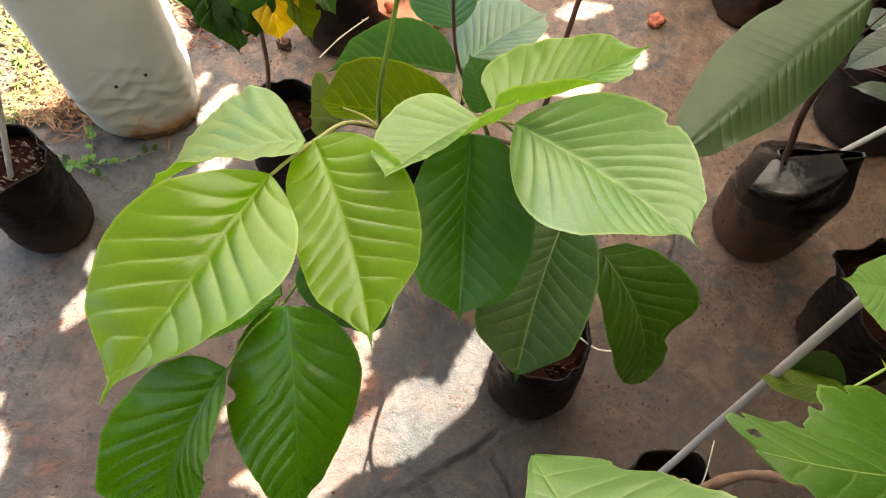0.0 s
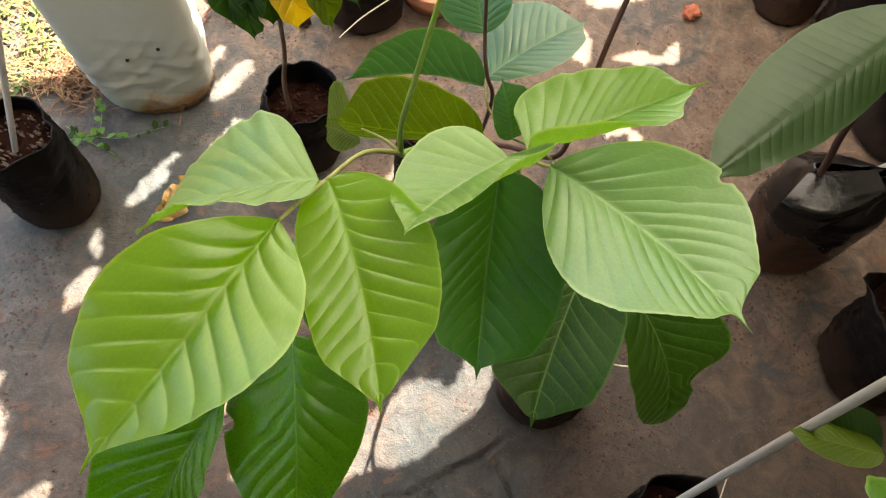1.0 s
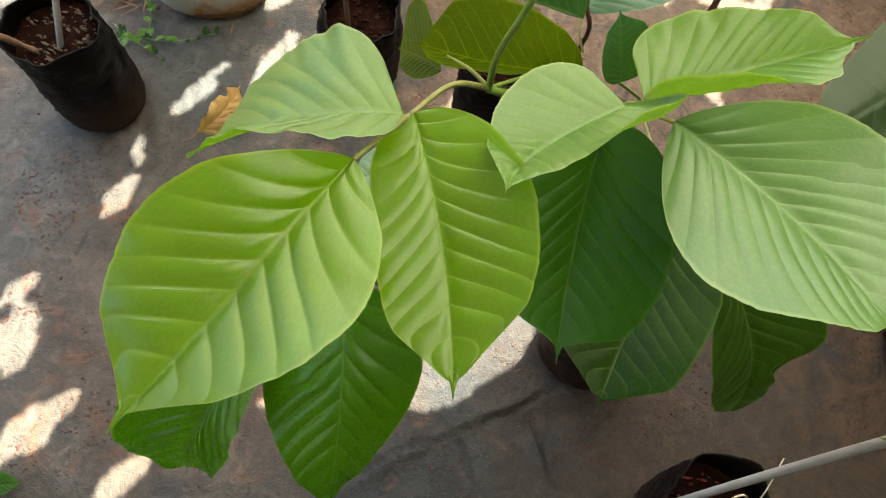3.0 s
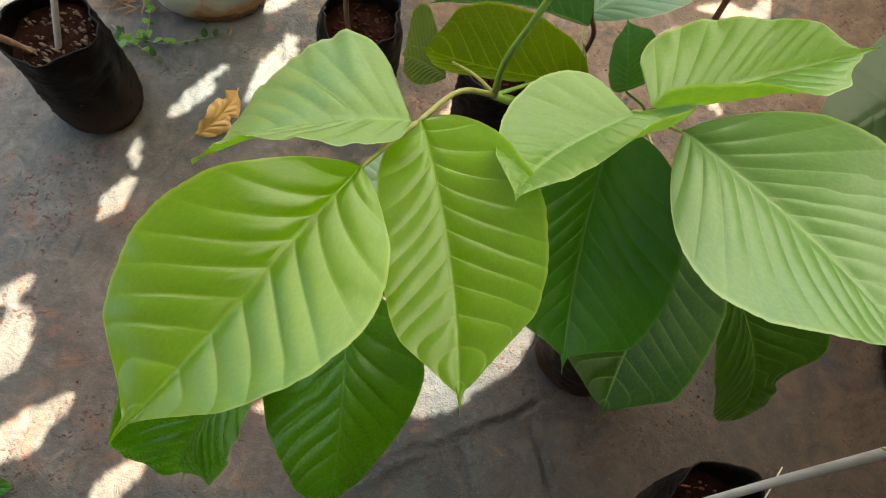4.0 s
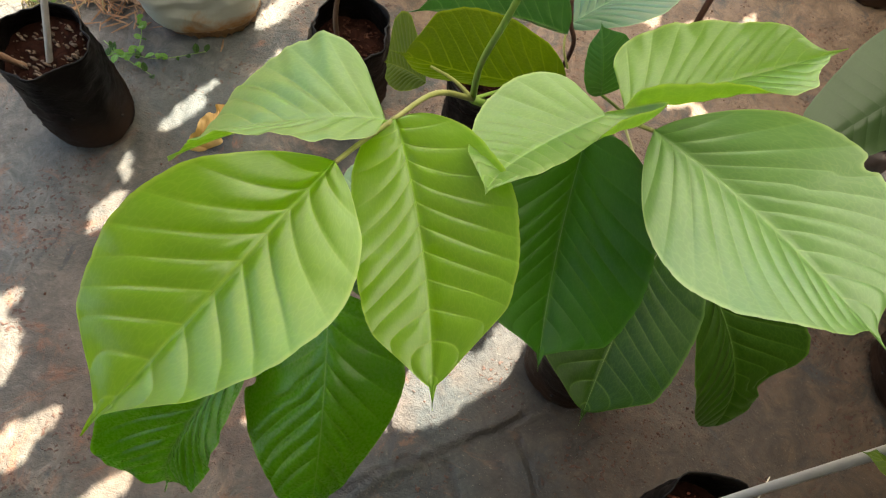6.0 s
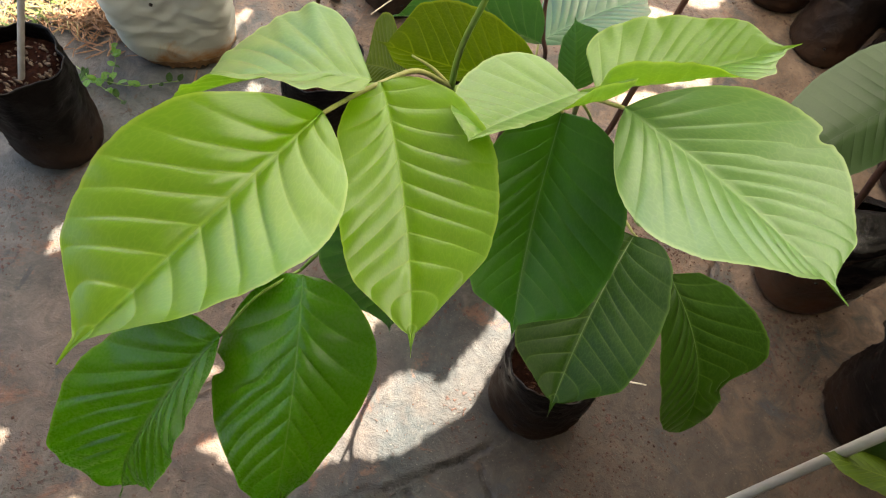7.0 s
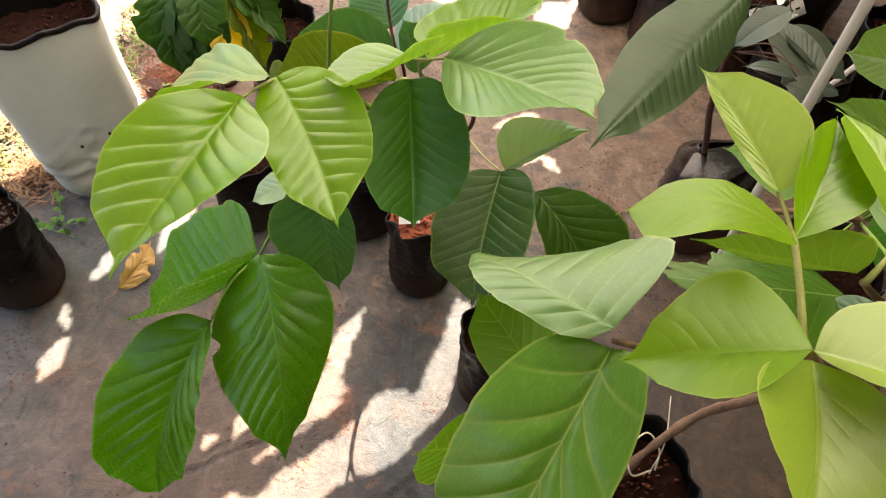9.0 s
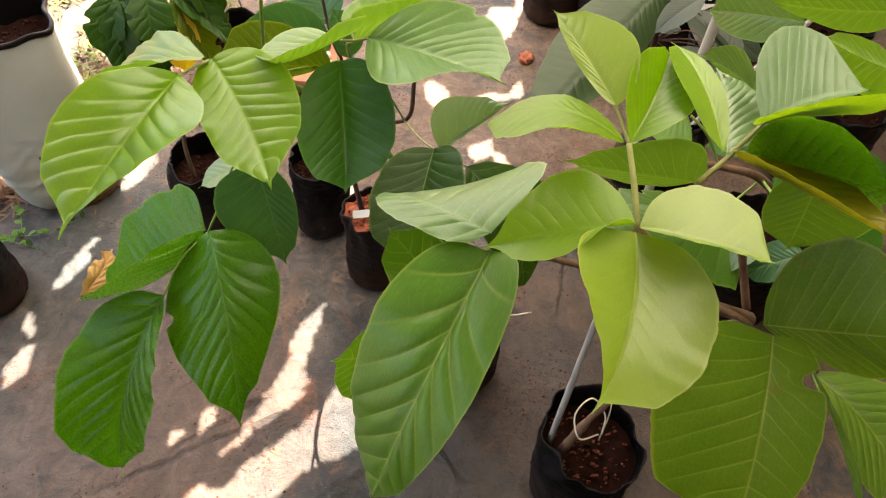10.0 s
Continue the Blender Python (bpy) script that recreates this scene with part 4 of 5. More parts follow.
tube("petiole", [(0.103, 0.465, 0.615), (0.12, 0.45, 0.618), (0.137, 0.438, 0.614)], [0.0010, 0.0009], mat_tan_stem, slender)
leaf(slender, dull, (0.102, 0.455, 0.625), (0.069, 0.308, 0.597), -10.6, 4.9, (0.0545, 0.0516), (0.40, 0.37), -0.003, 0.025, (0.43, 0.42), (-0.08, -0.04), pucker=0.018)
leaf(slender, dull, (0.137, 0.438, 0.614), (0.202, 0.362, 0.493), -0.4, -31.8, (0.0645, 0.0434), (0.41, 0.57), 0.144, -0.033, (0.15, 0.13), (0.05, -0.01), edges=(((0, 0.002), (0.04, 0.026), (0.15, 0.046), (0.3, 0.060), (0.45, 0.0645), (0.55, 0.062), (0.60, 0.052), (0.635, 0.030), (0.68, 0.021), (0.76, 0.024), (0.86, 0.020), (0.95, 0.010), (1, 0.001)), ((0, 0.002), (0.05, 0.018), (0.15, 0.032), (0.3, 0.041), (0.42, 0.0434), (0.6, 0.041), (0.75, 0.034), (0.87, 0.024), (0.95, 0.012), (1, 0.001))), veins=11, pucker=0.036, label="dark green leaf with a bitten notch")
leaf(slender, pale, (0.112, 0.496, 0.584), (0.177, 0.427, 0.714), -69.9, 1.3, (0.0411, 0.0067), (0.52, 1.02), 0.029, -0.012, (0.19, 0.18), (-0.08, -0.00))

backplant = thing("young_tree", (0.008, 0.768, 0.16), "young tree with bluish green leaves in red soil", "plant", "saplings")
tube("stem", [(-0.004, 0.768, 0.15), (-0.012, 0.702, 0.36), (-0.006, 0.662, 0.46), (0.002, 0.602, 0.62), (-0.006, 0.60, 0.656), (-0.013, 0.613, 0.69), (-0.02, 0.63, 0.78)], [0.003, 0.0024, 0.002, 0.0018, 0.0015], mat_dark_bark, backplant)
tube("petiole", [(0.004, 0.60, 0.60), (-0.004, 0.61, 0.612), (-0.006, 0.628, 0.618)], [0.0012, 0.0010], mat_tan_stem, backplant)
leaf(backplant, bluish, (-0.007, 0.574, 0.672), (-0.128, 0.558, 0.669), -72.1, -2.6, (0.0543, 0.0459), (0.50, 0.67), 0.081, 0.004, (0.33, 0.34), (-0.10, 0.00))
leaf(backplant, bluish, (-0.006, 0.625, 0.622), (0.082, 0.690, 0.647), 19.9, -3.8, (0.0593, 0.0574), (0.71, 0.74), 0.060, 0.003, (0.20, 0.21), (0.12, -0.01), pucker=0.03)
leaf(backplant, bluish, (-0.014, 0.660, 0.642), (-0.037, 0.709, 0.687), 34.3, -1.2, (0.0377, 0.0364), (0.66, 0.73), 0.059, -0.001, (0.18, 0.18), (0.06, -0.04))

broad = thing("glossy_sapling", (0.56, 0.872, 0.17), "sapling with a reddish stem and a long leathery leaf", "plant", "saplings")
tube("stem", [(0.54, 0.872, 0.15), (0.515, 0.86, 0.27), (0.49, 0.85, 0.38), (0.485, 0.862, 0.60), (0.48, 0.87, 0.72)], [0.0062, 0.0055, 0.005, 0.004], mat_dark_bark, broad)
leaf(broad, leather, (0.485, 0.863, 0.569), (0.240, 0.640, 0.458), 19.3, -3.3, (0.0510, 0.0713), (0.74, 0.90), -0.024, 0.006, (-0.18, -0.18), (0.03, -0.06), veins=26, pucker=0.011, slant=0.12)

gold_sapling = thing("golden_sapling", (0.325, 0.315, 0.16), "sapling with a bent trunk and glossy yellow-green new leaves", "plant", "saplings")
tube("trunk", [(0.29, 0.30, 0.15), (0.325, 0.315, 0.235), (0.37, 0.33, 0.31), (0.385, 0.30, 0.42), (0.36, 0.23, 0.60), (0.29, 0.13, 0.78), (0.215, 0.09, 0.87), (0.166, 0.086, 0.935)], [0.0072, 0.0064, 0.006, 0.0052, 0.0045, 0.0038, 0.0032, 0.003], mat_bark, gold_sapling, knobs=0.4)
tube("branch", [(0.166, 0.086, 0.935), (0.167, 0.105, 0.943), (0.167, 0.124, 0.951)], [0.0016, 0.0013], mat_tan_stem, gold_sapling)
tube("petiole", [(0.167, 0.124, 0.951), (0.165, 0.134, 0.955), (0.163, 0.142, 0.958)], [0.0010, 0.0009], mat_tan_stem, gold_sapling)
tube("branch", [(0.29, 0.13, 0.78), (0.19, 0.11, 0.86), (0.105, 0.107, 0.902)], [0.0029, 0.0022, 0.0014], mat_bark, gold_sapling)
tube("branch", [(0.29, 0.14, 0.78), (0.25, 0.135, 0.87), (0.206, 0.122, 0.925)], [0.0029, 0.0022, 0.0016], mat_bark, gold_sapling)
tube("branch", [(0.206, 0.121, 0.926), (0.226, 0.138, 0.924), (0.245, 0.15, 0.937)], [0.0016, 0.0014, 0.0012], mat_tan_stem, gold_sapling)
tube("branch", [(0.215, 0.09, 0.87), (0.23, 0.075, 0.875), (0.255, 0.08, 0.845), (0.30, 0.075, 0.81)], [0.0020, 0.0017, 0.0014], mat_bark, gold_sapling)
leaf(gold_sapling, flush, (0.163, 0.141, 0.959), (0.141, 0.202, 0.970), 28.0, 1.7, (0.0057, 0.0223), (0.62, 0.86), 0.057, 0.012, (0.15, 0.17), (0.00, -0.13), pucker=0.030, inner=1.4, veins=12)
leaf(gold_sapling, lush, (0.159, 0.112, 0.964), (0.097, 0.129, 0.959), -7.6, 7.2, (0.0222, 0.0146), (0.77, 0.48), 0.179, 0.055, (0.02, -0.13), (0.15, -0.22), pucker=0.006, curl=(0.9, 0.0))
leaf(gold_sapling, young, (0.168, 0.125, 0.950), (0.201, 0.185, 0.958), -24.3, -22.8, (0.0238, 0.0203), (0.93, 1.18), 0.035, 0.017, (0.63, 0.64), (0.10, 0.03), pucker=0.010)
leaf(gold_sapling, lush, (0.158, 0.075, 0.953), (0.095, 0.082, 0.931), -11.7, 58.4, (0.0331, 0.0330), (0.81, 1.19), 0.025, 0.005, (0.38, 0.38), (-0.16, -0.17), pucker=0.009, inner=1.2, veins=11)
leaf(gold_sapling, flush, (0.162, 0.078, 0.947), (0.213, 0.052, 0.951), 17.2, -1.2, (0.0273, 0.0348), (0.42, 0.45), 0.049, 0.027, (0.47, 0.49), (-0.05, 0.02), pucker=0.009, inner=1.2, veins=11)
leaf(gold_sapling, flush, (0.158, 0.072, 0.951), (0.125, -0.006, 0.947), 33.9, 61.6, (0.0337, 0.0356), (0.42, 0.57), 0.024, -0.071, (0.37, 0.40), (0.08, 0.37), pucker=0.009, inner=1.2, veins=11)
leaf(gold_sapling, golden, (0.208, 0.115, 0.953), (0.203, 0.191, 0.957), -12.4, 3.0, (0.0169, 0.0083), (0.76, 0.73), 0.097, -0.009, (0.23, 0.22), (0.01, 0.02), pucker=0.009, inner=1.2, veins=11)
leaf(gold_sapling, pale, (0.227, 0.140, 0.926), (0.253, 0.227, 0.910), -4.4, 5.1, (0.0175, 0.0208), (0.63, 0.94), 0.056, 0.002, (0.14, 0.14), (-0.01, 0.01))
leaf(gold_sapling, pale, (0.243, 0.148, 0.939), (0.284, 0.140, 0.965), 13.3, -3.8, (0.0478, 0.0309), (0.46, 0.52), 0.083, -0.009, (0.49, 0.46), (-0.05, 0.01))
leaf(gold_sapling, golden, (0.244, 0.148, 0.939), (0.273, 0.113, 0.989), 27.4, 10.9, (0.0382, 0.0328), (0.70, 0.79), -0.019, -0.004, (-0.01, -0.01), (0.04, 0.02), pucker=0.009, inner=1.2, veins=11)
leaf(gold_sapling, mid, (0.235, 0.137, 0.930), (0.275, 0.082, 0.959), 53.7, 21.3, (0.0483, 0.0386), (0.87, 0.85), -0.006, 0.003, (0.22, 0.22), (0.09, 0.07))
leaf(gold_sapling, rust, (0.231, 0.135, 0.928), (0.273, 0.058, 0.950), 26.5, 1.7, (0.0278, 0.0333), (0.54, 0.84), 0.008, 0.006, (0.30, 0.31), (-0.10, -0.01))
leaf(gold_sapling, canopy, (0.275, 0.131, 0.922), (0.279, 0.126, 0.860), -59.0, -3.6, (0.0372, 0.0211), (0.58, 0.57), -0.009, -0.017, (-0.06, -0.05), (0.01, 0.03))
leaf(gold_sapling, canopy, (0.218, 0.139, 0.907), (0.146, 0.156, 0.909), -65.5, 2.8, (0.0366, 0.0314), (0.56, 1.01), -0.005, 0.009, (0.17, 0.17), (-0.10, 0.02), pucker=0.010)
leaf(gold_sapling, canopy, (0.303, 0.240, 0.932), (0.277, 0.311, 0.892), 80.0, 0.6, (0.0158, 0.0233), (0.47, 0.70), 0.071, 0.021, (0.13, 0.15), (-0.01, -0.01), pucker=0.008)
leaf(gold_sapling, canopy, (0.308, 0.185, 0.977), (0.269, 0.233, 0.952), -54.4, -1.0, (0.0352, 0.0244), (0.52, 0.88), -0.032, -0.006, (0.06, 0.07), (-0.08, -0.02), pucker=0.008)
leaf(gold_sapling, young, (0.331, 0.181, 0.941), (0.331, 0.261, 0.908), -85.0, 1.0, (0.0105, 0.0222), (0.69, 0.76), 0.004, 0.023, (0.10, 0.12), (0.00, 0.03), pucker=0.010)
leaf(gold_sapling, canopy, (0.273, 0.197, 0.905), (0.268, 0.288, 0.874), -61.0, 1.3, (0.0228, 0.0312), (0.61, 1.06), 0.072, 0.017, (0.16, 0.18), (-0.02, 0.00))
leaf(gold_sapling, lime, (0.105, 0.106, 0.897), (0.037, 0.040, 0.741), -8.4, -48.3, (0.0265, 0.0452), (0.37, 0.50), 0.215, -0.117, (0.03, -0.12), (-0.85, 0.02), pucker=0.032, veins=10)
leaf(gold_sapling, fresh, (0.105, 0.111, 0.906), (0.053, 0.191, 0.848), 5.0, -48.0, (0.0209, 0.0698), (0.40, 0.19), 0.10, -0.050, (0.2, -0.30), (0.0, 0.0), edges=(((0, 0.001), (0.03, 0.010), (0.1, 0.016), (0.4, 0.020), (0.6, 0.019), (0.75, 0.014), (0.86, 0.008), (0.95, 0.004), (1, 0.001)), ((0, 0.001), (0.03, 0.030), (0.08, 0.048), (0.15, 0.058), (0.3, 0.062), (0.45, 0.060), (0.6, 0.0575), (0.7, 0.058), (0.755, 0.058), (0.80, 0.050), (0.84, 0.042), (0.88, 0.040), (0.93, 0.042), (0.97, 0.039), (0.99, 0.028), (1, 0.001))), wave=0.02, slant=0.22, veins=9, pucker=0.02, label="pale grey-green leaf with a notched margin")
leaf(gold_sapling, lime, (0.068, 0.096, 0.806), (0.020, 0.083, 0.835), 80.2, -2.5, (0.0422, 0.0347), (0.66, 1.01), -0.043, -0.004, (-0.16, -0.16), (-0.00, -0.04), veins=10)
leaf(gold_sapling, aged, (0.262, 0.091, 0.839), (0.292, 0.042, 0.903), -84.8, 17.9, (0.0475, 0.0296), (0.58, 0.47), 0.034, -0.011, (-0.29, -0.30), (0.21, 0.08), veins=10)
leaf(gold_sapling, aged, (0.245, 0.064, 0.874), (0.209, -0.024, 0.835), 34.3, -11.0, (0.0385, 0.0741), (0.34, 0.36), 0.092, 0.067, (0.09, 0.09), (-0.35, 0.07), pucker=0.012, bites=[(-1, 0.25, 0.05, 0.4)], veins=10)
leaf(gold_sapling, canopy, (0.295, 0.073, 0.814), (0.296, -0.008, 0.805), 62.2, 8.2, (0.0342, 0.0315), (0.68, 0.75), 0.021, -0.003, (0.03, 0.03), (0.00, 0.04))
leaf(gold_sapling, aged, (0.312, 0.086, 0.787), (0.350, 0.020, 0.768), 13.2, -10.6, (0.0363, 0.0473), (0.85, 0.55), 0.085, -0.007, (0.21, 0.20), (-0.00, 0.21), veins=10)
leaf(gold_sapling, lime, (0.098, 0.125, 0.80), (0.052, 0.175, 0.838), 0, 0, (0.024, 0.023), (0.55, 0.5), 0.03, 0.0, (0.05, 0.05), veins=9, pucker=0.012)

lobed = thing("lobed_leaf_plant", (0.70, 0.66, 0.17), "plant with large ragged green leaves, insect-eaten edges", "plant", "saplings")
tube("stem", [(0.70, 0.66, 0.15), (0.60, 0.55, 0.40), (0.45, 0.40, 0.62), (0.36, 0.345, 0.70), (0.26, 0.27, 0.79)], [0.007, 0.006, 0.005, 0.0035, 0.002], mat_bark, lobed)
tube("petiole", [(0.36, 0.345, 0.70), (0.34, 0.35, 0.735), (0.32, 0.355, 0.755)], [0.0014, 0.0012], mat_green_stem, lobed)
tube("petiole", [(0.45, 0.40, 0.62), (0.40, 0.37, 0.60), (0.355, 0.342, 0.585)], [0.0014, 0.0012], mat_green_stem, lobed)
leaf(lobed, ragged_green, (0.336, 0.243, 0.725), (0.185, 0.225, 0.777), -11.4, -26.3, (0.0288, 0.0483), (0.39, 0.35), 0.090, -0.099, (-0.24, -0.25), (0.04, 0.43), edges=(((0, 0.02), (0.2, 0.05), (0.33, 0.05), (0.67, 0.045), (0.75, 0.03), (0.8, 0.032), (0.88, 0.014), (0.93, 0.015), (1, 0.001)), ((0, 0.03), (0.15, 0.06), (0.33, 0.062), (0.41, 0.064), (0.47, 0.056), (0.53, 0.050), (0.57, 0.042), (0.63, 0.037), (0.67, 0.039), (0.75, 0.036), (0.83, 0.040), (0.88, 0.039), (0.93, 0.033), (0.97, 0.020), (1, 0.001))), holes=[(0.907, 0.55, 0.03, 0.10)], wave=0.014, pucker=0.014, veins=8, bites=[(1, 0.30, 0.018, 0.10), (1, 0.50, 0.025, 0.14), (1, 0.66, 0.02, 0.16), (1, 0.86, 0.015, 0.14), (-1, 0.62, 0.025, 0.18), (-1, 0.80, 0.02, 0.22)], label="broad leaf with ragged insect-eaten edge and hole")
leaf(lobed, olive, (0.353, 0.339, 0.586), (0.286, 0.355, 0.561), -40.4, -1.0, (0.0292, 0.0349), (0.56, 0.74), -0.010, 0.010, (-0.03, -0.04), (-0.04, 0.01))
leaf(lobed, leather, (0.364, 0.350, 0.564), (0.321, 0.373, 0.545), 89.0, -3.7, (0.0319, 0.0357), (0.67, 0.77), -0.041, -0.002, (-0.21, -0.21), (0.10, -0.08))
leaf(lobed, fresh, (0.318, 0.351, 0.753), (0.245, 0.335, 0.785), 19.3, -1.0, (0.0342, 0.0217), (0.60, 0.95), 0.014, -0.027, (0.07, 0.08), (-0.01, -0.02))

# ---- stakes ----
stake = tube("plant_stake", [(0.272, 0.312, 0.14), (0.29, 0.338, 0.36), (0.308, 0.362, 0.58), (0.345, 0.41, 1.02)], [0.0046, 0.0046, 0.0045, 0.0045], mat_stake)
tagged(stake, "smooth pale grey stake leaning in a nursery bag", "stake")
stake = tube("plant_stake", [(-0.722, 0.69, 0.12), (-0.714, 0.704, 0.16), (-0.684, 0.750, 0.30), (-0.655, 0.795, 0.43)], [0.0052, 0.005, 0.005], mat_stake)
tagged(stake, "thin grey stake standing in a black nursery bag", "stake")
stake = tube("plant_stake", [(0.60, 0.90, 0.17), (0.66, 0.905, 0.27), (0.80, 0.92, 0.48)], [0.005, 0.005, 0.005], mat_stake)
tagged(stake, "thin grey stake leaning out of a dark nursery bag", "stake")

# ---- the lobed plant in the small bag ----
ragged = thing("ragged_leaf_plant", (-0.33, 0.90, 0.14), "small plant with hanging ragged leaves darkened for shade and one yellow leaf", "plant", "saplings")
tube("stem", [(-0.33, 0.90, 0.13), (-0.325, 0.89, 0.22), (-0.30, 0.86, 0.34), (-0.285, 0.835, 0.50), (-0.27, 0.83, 0.64)], [0.0045, 0.004, 0.0035, 0.003, 0.0025], mat_bark, ragged)
RAGGED = [(-0.325, 0.82, 0.58, -0.345, 0.775, 0.505, shade_darkened), (-0.31, 0.81, 0.58, -0.315, 0.765, 0.475, shade_darkened), (-0.29, 0.81, 0.58, -0.293, 0.765, 0.455, shade_darkened), (-0.275, 0.82, 0.57, -0.270, 0.775, 0.475, shade_darkened),
          (-0.26, 0.82, 0.56, -0.24, 0.775, 0.475, yellow), (-0.25, 0.83, 0.57, -0.205, 0.80, 0.455, olive), (-0.25, 0.84, 0.57, -0.17, 0.81, 0.49, shade_darkened), (-0.30, 0.86, 0.60, -0.325, 0.875, 0.50, shade_darkened),
          (-0.28, 0.86, 0.62, -0.27, 0.93, 0.53, shade_darkened), (-0.27, 0.80, 0.60, -0.262, 0.745, 0.54, shade_darkened), (-0.27, 0.87, 0.60, -0.255, 0.885, 0.49, shade_darkened), (-0.24, 0.87, 0.60, -0.215, 0.885, 0.50, shade_darkened),
          (-0.22, 0.87, 0.61, -0.165, 0.885, 0.51, shade_darkened), (-0.29, 0.85, 0.58, -0.30, 0.83, 0.465, shade_darkened), (-0.23, 0.85, 0.59, -0.19, 0.845, 0.485, dull)]
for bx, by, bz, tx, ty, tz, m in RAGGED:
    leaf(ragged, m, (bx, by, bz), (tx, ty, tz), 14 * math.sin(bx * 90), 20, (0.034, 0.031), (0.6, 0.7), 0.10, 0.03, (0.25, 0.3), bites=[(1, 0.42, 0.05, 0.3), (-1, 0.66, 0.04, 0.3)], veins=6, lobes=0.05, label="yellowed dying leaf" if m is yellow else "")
    tube("petiole", [(-0.283, 0.835, 0.53 + 0.08 * (bz - 0.56)), ((bx - 0.283) / 2, (by + 0.835) / 2, bz + 0.012), (bx, by, bz)], [0.0012, 0.0007], mat_green_stem, ragged)

# ---- twigs and twine ----
stump = tube("cut_twig", [(-0.735, 0.705, 0.15), (-0.748, 0.69, 0.195), (-0.765, 0.675, 0.235), (-0.795, 0.66, 0.26)], [0.005, 0.0045, 0.005, 0.003], mat_bark, knobs=0.4)
tagged(stump, "pruned pale brown twig rising from a black bag", "twig")
t = tube("twine_loop", [(0.335, 0.30, 0.20), (0.30, 0.285, 0.225), (0.295, 0.31, 0.25), (0.325, 0.335, 0.245), (0.345, 0.32, 0.22), (0.34, 0.30, 0.20)], [0.0012, 0.0012], mat_twine)
tagged(t, "pale twine looped round the bent trunk", "twine")
t = tube("twine_end", [(0.352, 0.318, 0.135), (0.362, 0.340, 0.20), (0.367, 0.388, 0.245)], [0.0012, 0.0008], mat_twine)
tagged(t, "stiff white end of twine standing upright", "twine")
t = tube("twine_end", [(0.205, 0.545, 0.17), (0.235, 0.53, 0.165), (0.275, 0.53, 0.17)], [0.0014, 0.001], mat_twine)
tagged(t, "white twine sticking out of a muddy bag", "twine")
wire = thing("bent_wire", (-0.282, 1.117, 0.12), "thin white wire bent against a black bag", "wire")
tube("shaft", [(-0.292, 1.105, 0.10), (-0.256, 1.143, 0.120), (-0.205, 1.183, 0.142)], [0.0012, 0.0012], mat_twine, wire)
tube("hook", [(-0.205, 1.183, 0.142), (-0.213, 1.196, 0.122), (-0.226, 1.217, 0.10)], [0.0011, 0.0010], mat_twine, wire)
tag = mesh_object("plant_tag", [(-0.018, -0.003, 0), (0.018, -0.003, 0.004), (0.018, 0.006, 0.014), (-0.018, 0.006, 0.011), (-0.018, -0.002, -0.001), (0.018, -0.002, 0.003), (0.018, 0.007, 0.013), (-0.018, 0.007, 0.010)],
                  [(0, 1, 2, 3), (7, 6, 5, 4), (0, 4, 5, 1), (1, 5, 6, 2), (2, 6, 7, 3), (3, 7, 4, 0)], mat_tag, smooth=False)
tag.location = (0.0, 0.735, 0.186)
tagged(tag, "small blank white tag lying on red soil", "tag")

# printed label tied to a dark bag, its lines too small to read
card = thing("plant_label", (0.845, 1.362, 0.19), "small white printed card hanging on a dark bag", "label")
face = Matrix.Rotation(radians(-35), 4, "X") @ Matrix.Rotation(radians(-24), 4, "Y")
bm = bmesh.new()
bmesh.ops.create_cube(bm, size=1.0, matrix=face @ Matrix.Diagonal((0.055, 0.0012, 0.06, 1)))
part("sheet", bm, mat_tag, card)
for x, z, wide, tall in ((-0.010, -0.012, 0.022, 0.005), (0.012, -0.012, 0.010, 0.005), (0.0, 0.012, 0.026, 0.008)):
    bm = bmesh.new()
    bmesh.ops.create_cube(bm, size=1.0, matrix=face @ Matrix.Translation((x, -0.0012, z)) @ Matrix.Diagonal((wide, 0.0008, tall, 1)))
    part("print_bar", bm, mat_hole, card)

# ---- fallen things on the ground ----
fallen = thing("fallen_leaf", (-0.53, 0.76, 0.004), "curled dry brown leaf lying on the ground", "leaf")
leaf(fallen, dry, (-0.545, 0.715, 0.008), (-0.505, 0.815, 0.022), -35, 60, (0.026, 0.028), (0.6, 0.7), 0.16, 0.05, (0.5, 0.35), name="blade", bites=[(1, 0.5, 0.06, 0.4), (-1, 0.7, 0.05, 0.4)], wave=0.16, veins=7, pucker=0.06)
tube("stalk", [(-0.545, 0.715, 0.008), (-0.555, 0.69, 0.012)], [0.0014, 0.001], mat_bark, fallen)
fallen = thing("fallen_leaf", (0.20, 0.62, 0.004), "dry brown leaf scrap beside a muddy bag", "leaf")
leaf(fallen, dry, (0.19, 0.66, 0.02), (0.245, 0.60, 0.018), 20, 50, (0.02, 0.022), (0.6, 0.7), 0.2, 0.05, (0.5, 0.4), name="blade", wave=0.08, veins=6)


